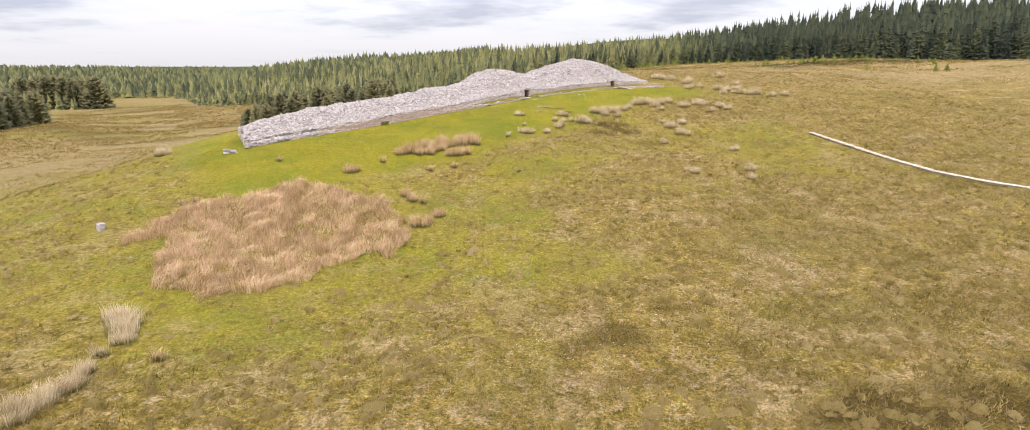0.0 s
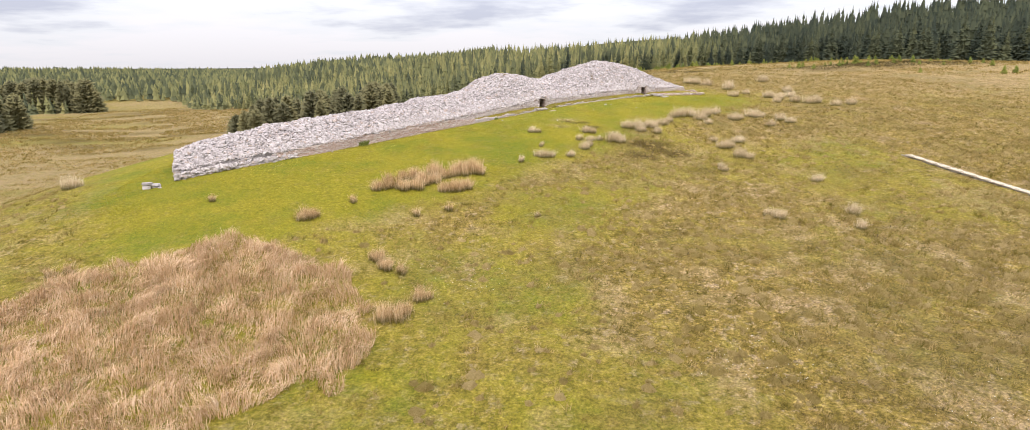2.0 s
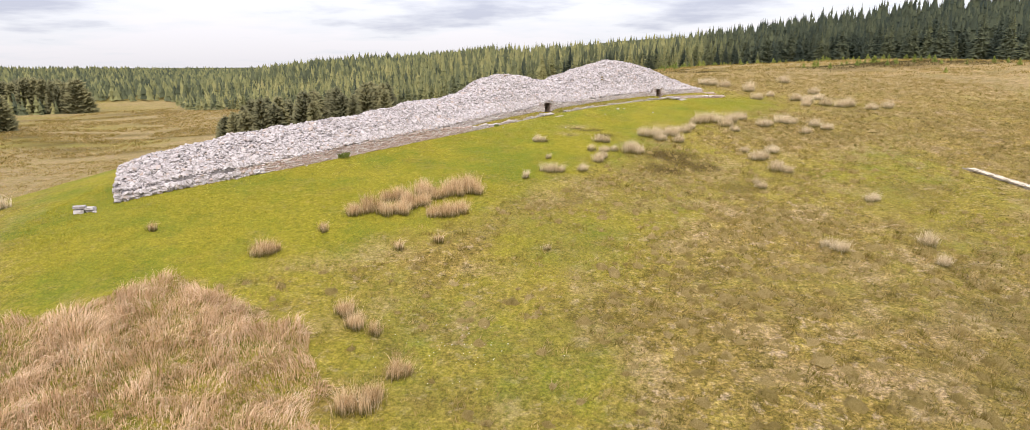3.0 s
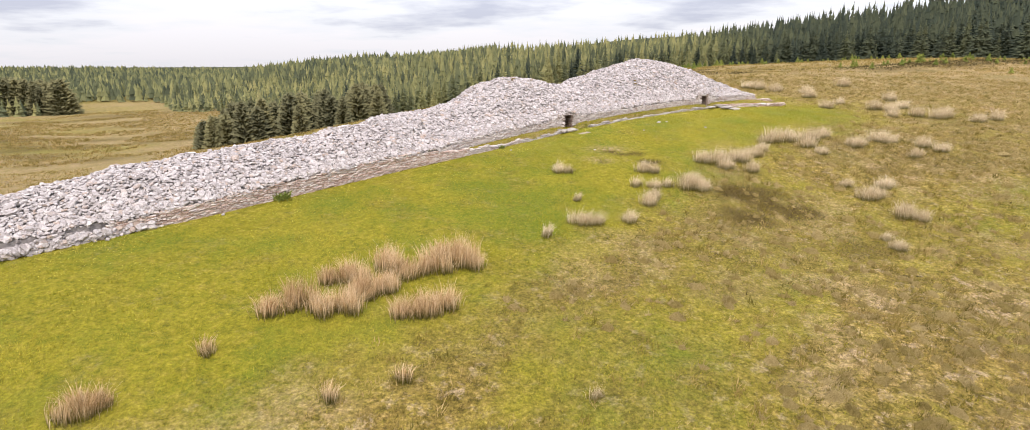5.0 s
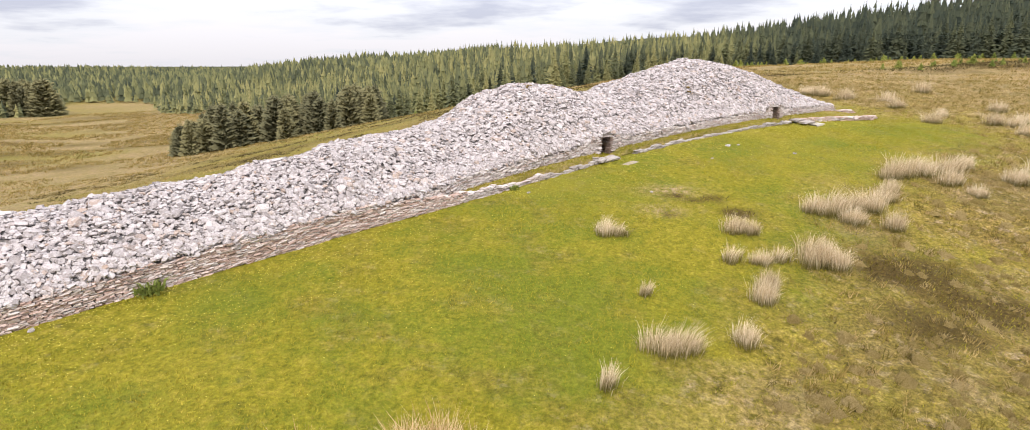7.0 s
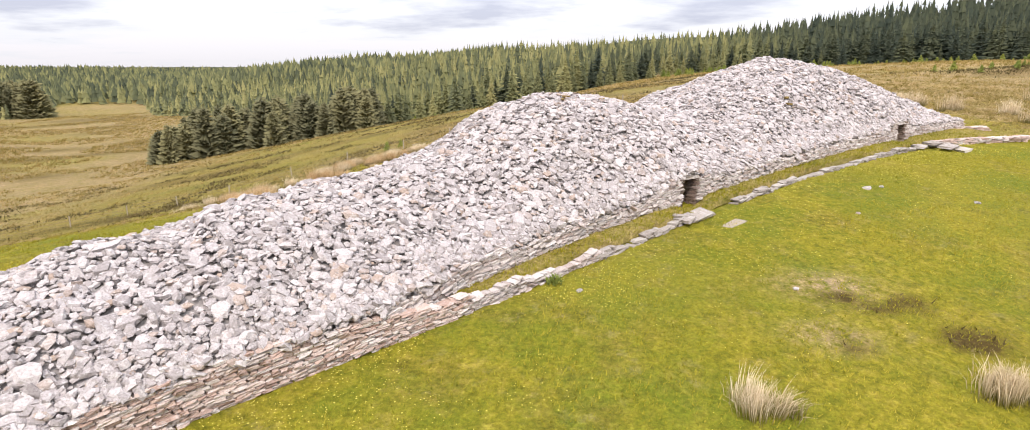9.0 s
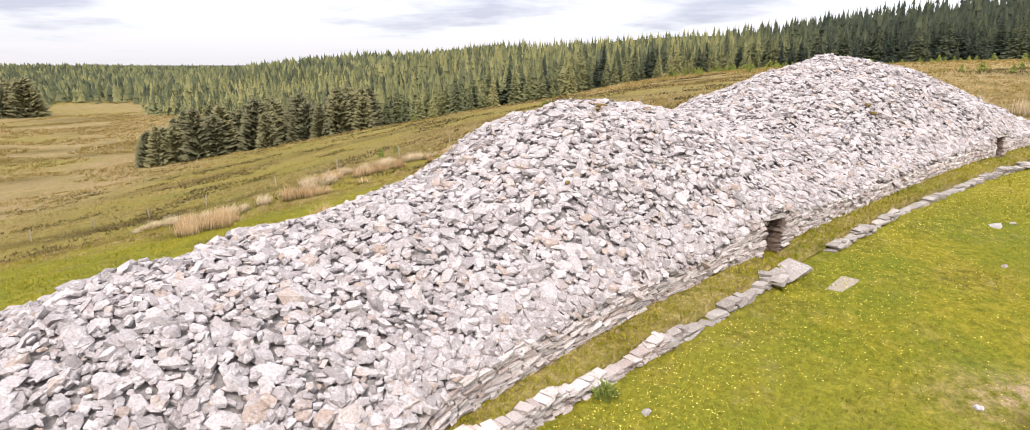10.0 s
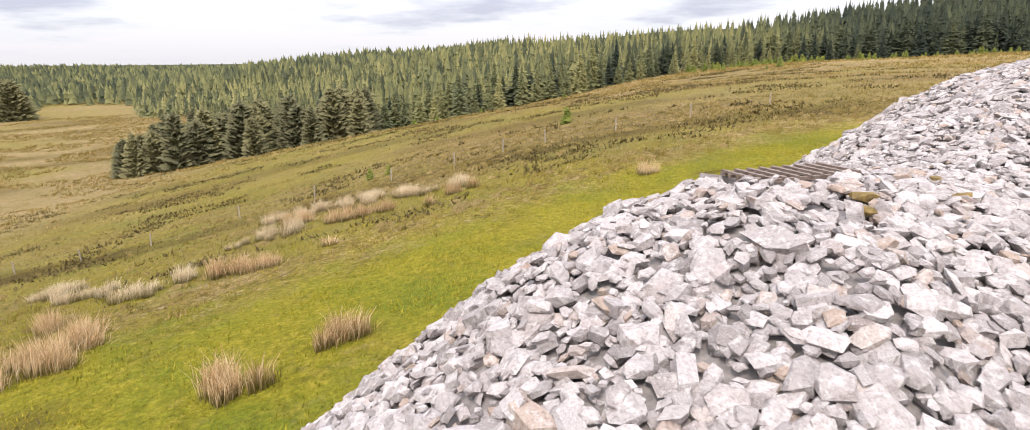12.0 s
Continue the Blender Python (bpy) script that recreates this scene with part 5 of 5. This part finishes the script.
boulder(-32.1, 45.8, 0.75, 0.6, 0.7, "single pale boulder lying in the grass", RUBBLE)
for du, dv, s, lift in ((-1.6, 0.4, 0.5, 0.25), (-1.3, 1.1, 0.35, 0.25), (8.0, 0.25, 0.4, 0.1), (13.5, 0.3, 0.3, 0.1), (33.8, 1.0, 0.25, 0.1), (49.8, 2.2, 0.45, 0.15), (50.6, 2.4, 0.25, 0.1), (39.0, 4.8, 0.22, 0.2), (52, 5.5, 0.3, 0.1), (46.5, 3.3, 0.25, 0.1)):
    x, y = plan(du, float(front(du)) + dv)
    boulder(float(x), float(y), s, s * 0.7, s * 0.45, "small pale flagstone lying loose in the grass", RUBBLE, lift, rng.uniform(0, 3))


def mounting_block(x, y):
    """A low stack of flat slabs beside the cairn's end."""
    z = float(ground_z(x, y))
    st = empty("stone_stack", x, y, z, "low stack of pale flat slabs beside the cairn's end", "stone stack")
    st.rotation_euler = (0, 0, 0.25)
    for k, (cx, cy, cz, sx, sy, sz) in enumerate(((-0.3, 0, 0.12, 0.75, 0.6, 0.3), (0.5, 0.05, 0.12, 0.7, 0.55, 0.3), (-0.25, 0, 0.38, 0.9, 0.6, 0.18), (0.5, 0, 0.36, 0.7, 0.6, 0.16))):
        v, t = BLOCKS[k]
        part("slab", v * (sx * 0.8, sy * 0.8, sz * 0.85) + (cx * 0.8, cy, cz * 0.85) + rng.normal(size=3) * 0.03, t, RUBBLE, st)


mounting_block(-30.7, 65.4)
for u, v, le, wi, yaw, lift in ((41.0, -2.25, 1.3, 0.7, 0.1, 0.10), (40.1, -2.05, 0.6, 0.45, 0.3, 0.20), (41.6, -1.1, 1.0, 0.4, 0.1, -0.042), (61.2, -2.2, 1.0, 0.6, -0.1, 0.3), (61.5, -1.5, 1.3, 0.7, 0.1, 0.2), (62.0, -1.0, 1.2, 0.6, 0.0, 0.06), (60.0, -2.3, 0.8, 0.5, 0.2, 0.2)):
    ob = flag("paving_slab", u, v, lift, le, wi, 0.11, LIE + yaw, None, PAVING if lift < 0 else KERB, lie=True)
    tagged(ob, "flat pale flagstone before the passage mouth", "slab", "slabs before the passages")


# ---- boardwalk on the moor ----
def boardwalk():
    way = [(37.6, 78.2), (39.3, 72.4), (40.9, 65.7), (42.4, 60.9), (44.8, 57.3), (50, 52), (58, 46), (68, 40)]
    pts, bw = [], empty("boardwalk", *way[0], float(land(*way[0])), "narrow pale timber boardwalk across the moor", "boardwalk")
    for (x0, y0), (x1, y1) in zip(way, way[1:]):
        n = int(math.hypot(x1 - x0, y1 - y0) / 0.16)
        pts += [(x0 + (x1 - x0) * k / n, y0 + (y1 - y0) * k / n, math.atan2(y1 - y0, x1 - x0)) for k in range(n)]
    pts = np.array(pts)
    z = land(pts[:, 0], pts[:, 1]) + 0.10
    r = turns(np.tile((0.0, 0.0, 1.0), (len(pts), 1)) + rng.normal(size=(len(pts), 3)) * 0.012, pts[:, 2])
    vv, tt = gather(BLOCKS, rng.integers(0, 8, len(pts)), r, np.tile((0.165, 0.72, 0.045), (len(pts), 1)), np.stack([pts[:, 0], pts[:, 1], z], -1))
    decks = part("planks", vv, tt, BOARD, bw, kind="stuff")
    decks.matrix_parent_inverse = Matrix.Translation(bw.location).inverted()
    for side in (-0.26, 0.26):
        sel = pts[::8]
        ox, oy = -np.sin(sel[:, 2]) * side, np.cos(sel[:, 2]) * side
        zz = land(sel[:, 0], sel[:, 1]) + 0.0
        vv, tt = gather(BLOCKS, np.zeros(len(sel), int), turns(np.tile((0.0, 0.0, 1.0), (len(sel), 1)), sel[:, 2]), np.tile((1.4, 0.08, 0.2), (len(sel), 1)), np.stack([sel[:, 0] + ox, sel[:, 1] + oy, zz], -1))
        bearer = part("bearer", vv, tt, TIMBER, bw)
        bearer.matrix_parent_inverse = Matrix.Translation(bw.location).inverted()


boardwalk()


# ---- fence behind the cairn ----
def tube(p, q, r0, r1, sides=6):
    p, q = np.array(p, float), np.array(q, float)
    d = (q - p) / np.linalg.norm(q - p)
    a = np.cross(d, (0.3, 0.9, 0.2))
    a /= np.linalg.norm(a)
    b = np.cross(d, a)
    ang = np.arange(sides) * 2 * np.pi / sides
    ring = np.cos(ang)[:, None] * a + np.sin(ang)[:, None] * b
    vs = np.concatenate([p + ring * r0, q + ring * r1])
    ts = []
    for i in range(sides):
        j = (i + 1) % sides
        ts += [(i, j, sides + j), (i, sides + j, sides + i)]
    ts += [(sides, sides + i, sides + i + 1) for i in range(1, sides - 1)]
    return vs, np.array(ts)


def fence():
    line = [(-62, 133), (-54, 134.5), (-48.3, 135.6), (-42.5, 135.4), (-36.6, 135.2), (-31, 138.6), (-24.5, 138.2), (-18.1, 137.8), (-13.1, 138.2), (-9.3, 139.2), (-5.9, 139.8), (-0.2, 140.4), (6, 141.4), (13, 143)]
    fe = empty("wire_fence", *line[0], float(land(*line[0])), "old stock fence of grey timber posts and sagging wire", "fence")
    back_to = Matrix.Translation(fe.location).inverted()
    tops = []
    for x, y in line:
        z, h = float(ground_z(x, y)), rng.uniform(0.95, 1.2)
        lx, ly = rng.normal() * 0.05, rng.normal() * 0.05
        vs, ts = tube((x, y, z - 0.2), (x + lx, y + ly, z + h), 0.06, 0.055)
        part("post", vs, ts, TIMBER, fe).matrix_parent_inverse = back_to
        tops.append((x + lx, y + ly, z, h))
    for f in (0.9, 0.6, 0.3):
        way = []
        for (x0, y0, z0, h0), (x1, y1, z1, h1) in zip(tops, tops[1:]):
            for k in range(4):
                w = k / 4
                way.append((x0 + (x1 - x0) * w, y0 + (y1 - y0) * w, z0 + h0 * f + (z1 + h1 * f - z0 - h0 * f) * w - 0.10 * w * (1 - w)))
        way.append((tops[-1][0], tops[-1][1], tops[-1][2] + tops[-1][3] * f))
        way = np.array(way)
        ring = np.array([(0, 0.009, 0), (0, -0.005, 0.008), (0, -0.005, -0.008)])
        vs = (way[:, None, :] + ring[None]).reshape(-1, 3)
        ts = [(3 * i + j, 3 * i + (j + 1) % 3, 3 * i + 3 + (j + 1) % 3, 3 * i + 3 + j) for i in range(len(way) - 1) for j in range(3)]
        part("wire", vs, np.array(ts), WIRE, fe).matrix_parent_inverse = back_to


fence()


# ---- conifers ----
def skirt_rows(vs, ts, z_top, z_low, reach, points, ragged):
    """One jagged skirt of drooping branches, closed at its top."""
    c = len(vs)
    vs.append((rng.normal() * 0.02 * reach, rng.normal() * 0.02 * reach, z_top))
    turn = rng.uniform(0, 6.28)
    for i in range(points):
        a = turn + i * 6.283 / points + rng.normal() * 0.25 / points
        q = reach * (1.0 if i % 2 else 0.66) * (1 + ragged * rng.normal())
        vs.append((math.cos(a) * q, math.sin(a) * q, z_low + (0.0 if i % 2 else 0.12 * reach) + rng.normal() * 0.05 * reach))
    ts += [(c, c + 1 + i, c + 1 + (i + 1) % points) for i in range(points)]


def conifer(h, r, skirts, points, taper=0.8, bare=0.05, ragged=0.16, fronds=0, steep=0.55, whorls=24, curl=0.06, loose=0.14):
    """A spruce crown: a ragged inner cone, whorls of spreading branches round it, and a thin leader."""
    vs, ts = [], []
    for k in range(skirts):
        f = k / skirts
        z = h * (bare + (0.97 - bare) * f ** 0.95)
        reach = r * (0.6 if fronds > 60 else 0.9) * (1 - f) ** taper * rng.uniform(0.85, 1.15) + 0.10
        n = max(6, 2 * int(points * (0.5 + 0.5 * (1 - f)) / 2))
        skirt_rows(vs, ts, min(z + reach * steep + h * 1.4 / skirts, h * 0.97), z, reach, n, ragged)
    for k in range(fronds):
        f = rng.random() ** 1.2 * 0.97
        f = min((round(f * whorls) + rng.normal() * loose) / whorls, 0.985)
        f = max(f, 0.0)
        le = r * (1 - f) ** taper * rng.uniform(0.78, 1.22) + 0.14
        z, a, wd = h * (bare + (1 - bare) * f), rng.uniform(0, 6.283), le * (0.15 if fronds > 60 else 0.28) + 0.05
        ca, sa, c, dip = math.cos(a), math.sin(a), len(vs), rng.uniform(0.0, 0.16) + (rng.normal() * 0.16 if loose > 0.5 else 0.0)
        vs += [(ca * le * 0.2, sa * le * 0.2, z + le * 0.16), (ca * le * 0.66 - sa * wd, sa * le * 0.66 + ca * wd, z - dip * le), (ca * le, sa * le, z + (curl - dip) * le), (ca * le * 0.66 + sa * wd, sa * le * 0.66 - ca * wd, z - dip * le)]
        ts += [(c, c + 1, c + 2), (c, c + 2, c + 3)]
    c, w = len(vs), 0.012 * h
    vs += [(w, 0, h * 0.93), (-w * 0.5, w * 0.9, h * 0.93), (-w * 0.5, -w * 0.9, h * 0.93), (0, 0, h * 1.045)]
    ts += [(c, c + 1, c + 3), (c + 1, c + 2, c + 3), (c + 2, c, c + 3)]
    return np.array(vs), np.array(ts)


FULL = [conifer(15, r, 8, 10, t, 0.03, 0.2, 280) for r, t in ((3.0, 0.95), (3.4, 1.0), (2.8, 0.9), (3.2, 0.85), (2.9, 1.05), (3.5, 0.95))]
FAR = [conifer(15, r, 6, 7, 0.85, 0.0, 0.3, 9, steep=0.35, whorls=14) for r in (2.9, 3.3, 2.7, 3.1, 2.8)]
CLOSER = [conifer(15, r, 5, 8, 0.9, 0.0, 0.26, 66, whorls=16) for r in (3.1, 3.5, 2.9, 3.3)]
DISTANT = [conifer(15, r, 3, 7, 0.75, 0.1, 0.2, 0) for r in (3.4, 3.9, 3.1, 3.6)]
PINES = [conifer(10, r, 8, 10, t, 0.0, 0.22, 420, whorls=26, curl=0.16, loose=1.0) for r, t in ((3.2, 0.5), (3.8, 0.45), (3.0, 0.6), (3.5, 0.42))]
SAPS = [conifer(2.0, 0.75, 7, 10, 0.8, 0.02, 0.2, 60) for _ in range(3)]


def edge_distance(x, y):
    d = np.full(np.shape(x), 1e9)
    for (x0, y0), (x1, y1) in zip(FOREST, FOREST[1:] + FOREST[:1]):
        ex, ey = x1 - x0, y1 - y0
        t = np.clip(((x - x0) * ex + (y - y0) * ey) / (ex * ex + ey * ey), 0, 1)
        d = np.minimum(d, np.hypot(x - x0 - t * ex, y - y0 - t * ey))
    return d


def lattice(x0, x1, y0, y1, s):
    a, b = np.meshgrid(np.arange(x0, x1, s), np.arange(y0, y1, s))
    return (a + rng.uniform(-0.38, 0.38, a.shape) * s).ravel(), (b + rng.uniform(-0.38, 0.38, b.shape) * s).ravel()


def seen_side(x, y):
    return (y > np.abs(x) * 0.62 - 30)


tx, ty, tk = [], [], []
for s, lo, hi, kind in ((4.1, 0, 400, 0), (4.9, 0, 480, 1), (6.6, 480, 720, 2), (12, 720, 1300, 2)):
    x, y = lattice(-900, 460, 100, 1250, s)
    d, e = np.hypot(x, y), None
    ok = inside(FOREST, x, y) & seen_side(x, y) & (d < hi) & (d >= lo) & ((d < 720) | (x < 60))
    ok &= ~((x > -30) & (y > 560)) & ~((x > 40) & (y > 470))
    x, y, d = x[ok], y[ok], d[ok]
    e = edge_distance(x, y)
    if kind == 0:
        ok = e < 9
    elif kind == 1:
        ok = (e >= 9) | (d >= 400)
    else:
        ok = np.ones(len(x), bool)
    tx.append(x[ok])
    ty.append(y[ok])
    tk.append(np.full(ok.sum(), kind))
tx, ty, tk = map(np.concatenate, (tx, ty, tk))
th = (0.66 + 0.44 * rng.random(len(tx))) * (0.85 + 0.3 * value_noise(tx * 0.02, ty * 0.02, 71))
te = edge_distance(tx, ty)
th *= np.where(te < 5, 0.62 + 0.4 * rng.random(len(tx)), 1.0)
# younger, lower wood on the slope to the west
th *= 1 - 0.42 * smooth_step(-60, -120, tx) * smooth_step(-330, -230, tx) * smooth_step(460, 400, ty)
th *= 1 + 0.1 * smooth_step(75, 115, tx) + 0.24 * smooth_step(95, 185, tx)
th *= 1 - 0.26 * smooth_step(310, 390, ty) * smooth_step(-60, 40, tx)
th *= 1 - 0.18 * smooth_step(370, 430, ty) * smooth_step(-160, -100, tx) * smooth_step(-20, -60, tx)
th *= 1 + (0.02 - 0.17 * smooth_step(360, 320, ty)) * smooth_step(-60, -10, tx) * smooth_step(130, 95, tx)
th *= np.where(tk == 2, 1 - 0.25 * smooth_step(-150, -300, tx), 1.0)
tz = land(tx, ty) - 0.3
singles = np.where((tk == 0) & (te < 4.2))[0]
singles = singles[np.argsort(np.hypot(tx[singles] - 10, ty[singles] - 90))[:190]]
solo = np.zeros(len(tx), bool)
solo[singles] = True


def wood(name, shapes, sel, label, low=0.0, high=1.0):
    n = sel.sum()
    if not n:
        return
    which = rng.integers(0, len(shapes), n)
    a = rng.uniform(0, 6.283, n)
    r = np.zeros((n, 3, 3))
    r[:, 0, 0], r[:, 0, 1], r[:, 1, 0], r[:, 1, 1], r[:, 2, 2] = np.cos(a), -np.sin(a), np.sin(a), np.cos(a), 1
    w = th[sel] ** 0.5 * rng.uniform(0.9, 1.25, n)
    vs, ts = gather(shapes, which, r, np.stack([w, w, th[sel]], -1), np.stack([tx[sel], ty[sel], tz[sel]], -1))
    # needle tone drops to 0.22 of its value between x 70 and 130
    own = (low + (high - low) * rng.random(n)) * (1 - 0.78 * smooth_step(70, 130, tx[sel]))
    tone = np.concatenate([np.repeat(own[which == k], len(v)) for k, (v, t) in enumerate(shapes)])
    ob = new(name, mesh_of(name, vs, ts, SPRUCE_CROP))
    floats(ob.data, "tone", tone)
    tagged(ob, label, "forest", kind="stuff")


wood("spruce_wood", FULL, (tk == 0) & ~solo, "dense edge of a dark green spruce plantation", 0.0, 0.6)
closer = (tk == 1) & (te < 42) & (np.hypot(tx, ty - 60) < 340)
wood("spruce_stand", CLOSER, closer, "spruces standing close behind the plantation's edge", 0.15, 0.8)
wood("spruce_plantation", FAR, (tk == 1) & ~closer, "even dark green spruce plantation on rising ground", 0.15, 0.85)
wood("far_plantation", DISTANT, tk == 2, "distant conifer plantation along the skyline", 0.1, 0.7)


def tree_of(name, shape, mat, h, label, group, tone=0.5):
    vs, ts = shape
    t = new(name)
    tagged(t, label, "tree", group)
    bv, bt = tube((0, 0, -0.3), (0, 0, h * 0.92), 0.012 * h + 0.02, 0.02, 6)
    part("trunk", bv, bt, BARK, t)
    floats(part("crown", vs, ts, mat, t).data, "tone", np.full(len(vs), tone))
    return t


def put(t, x, y, s):
    t.location = (x, y, float(ground_z(x, y)) - 0.1)
    t.scale = (s, s, s)


def grove(name, shapes, mat, h, label, group, spots, tone=0.5):
    made = [tree_of(name, q, mat, h, label, group, tone) for q in shapes]
    for i, (x, y, s) in enumerate(spots):
        if i < len(made):
            put(made[i], x, y, s)
        else:
            t = copy_thing(made[i % len(made)], Matrix.Translation((x, y, float(ground_z(x, y)) - 0.1)) @ Matrix.Rotation(rng.uniform(0, 6.28), 4, "Z"))
            t.scale = (s * rng.uniform(0.9, 1.1), s * rng.uniform(0.9, 1.1), s)


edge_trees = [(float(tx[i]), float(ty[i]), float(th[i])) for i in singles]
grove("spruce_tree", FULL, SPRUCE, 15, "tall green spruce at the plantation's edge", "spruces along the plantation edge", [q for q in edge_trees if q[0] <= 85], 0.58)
# same crowns and needles as above, at a lower tone beyond x 85
grove("spruce_tree", FULL, SPRUCE, 15, "tall dark green spruce at the plantation's edge", "old spruces on the rise", [q for q in edge_trees if q[0] > 85], 0.14)
copse = [(-93 + 4.6 * k + rng.normal() * 1.2, 219 + 1.2 * k + rng.normal() * 1.6 + j * 4.5, rng.uniform(0.85, 1.3)) for j in range(4) for k in range(11)]
copse = [(-97, 221, 0.7), (-94.5, 219.5, 0.85)] + copse
grove("pine_tree", PINES, PINE, 10, "dark bushy pine in a copse below the plantation", "pines of the copse", copse, 0.6)
west = [(-202 - 1.6 * k - j * 6 + rng.normal() * 1.5, 228 + 6.5 * k + rng.normal() * 1.5, rng.uniform(1.3, 1.8)) for k in range(8) for j in range(3)] + [(-262 - 4.2 * k + rng.normal(), 386 + j * 5 + rng.normal() * 2, rng.uniform(1.6, 2.1)) for k in range(12) for j in range(2)]
grove("pine_tree", PINES, PINE, 10, "dark broad pine beside the rushy valley floor", "pines across the valley", west, 0.6)
young = []
for k in range(110):
    x = rng.uniform(40, 140)
    young.append((x, np.interp(x, (40, 80, 105, 125, 136, 150), (286, 308, 300, 280, 254, 224)) - rng.exponential(14.0), rng.uniform(0.45, 1.4)))
young += [(rng.uniform(74, 126), rng.uniform(187, 200), rng.uniform(0.5, 1.1)) for _ in range(36)]
young += [(-3.5, 152, 0.9), (-21, 142.5, 0.6), (-19.5, 143, 0.5), (-36, 243, 1.0), (-20, 252, 0.8), (100, 150, 1.0), (92, 165, 0.7), (104, 152, 0.8), (118, 178, 0.9), (2, 260, 0.8), (-31, 247, 0.9)]
grove("young_spruce", SAPS, YOUNG, 2, "small yellow-green self-sown spruce", "young spruces on the rough ground", [(float(a), float(b), float(c)) for a, b, c in young])

# ---- the stones that can be told apart, one by one ----
for batch in LATE_STONES:
    single_stones(*batch)
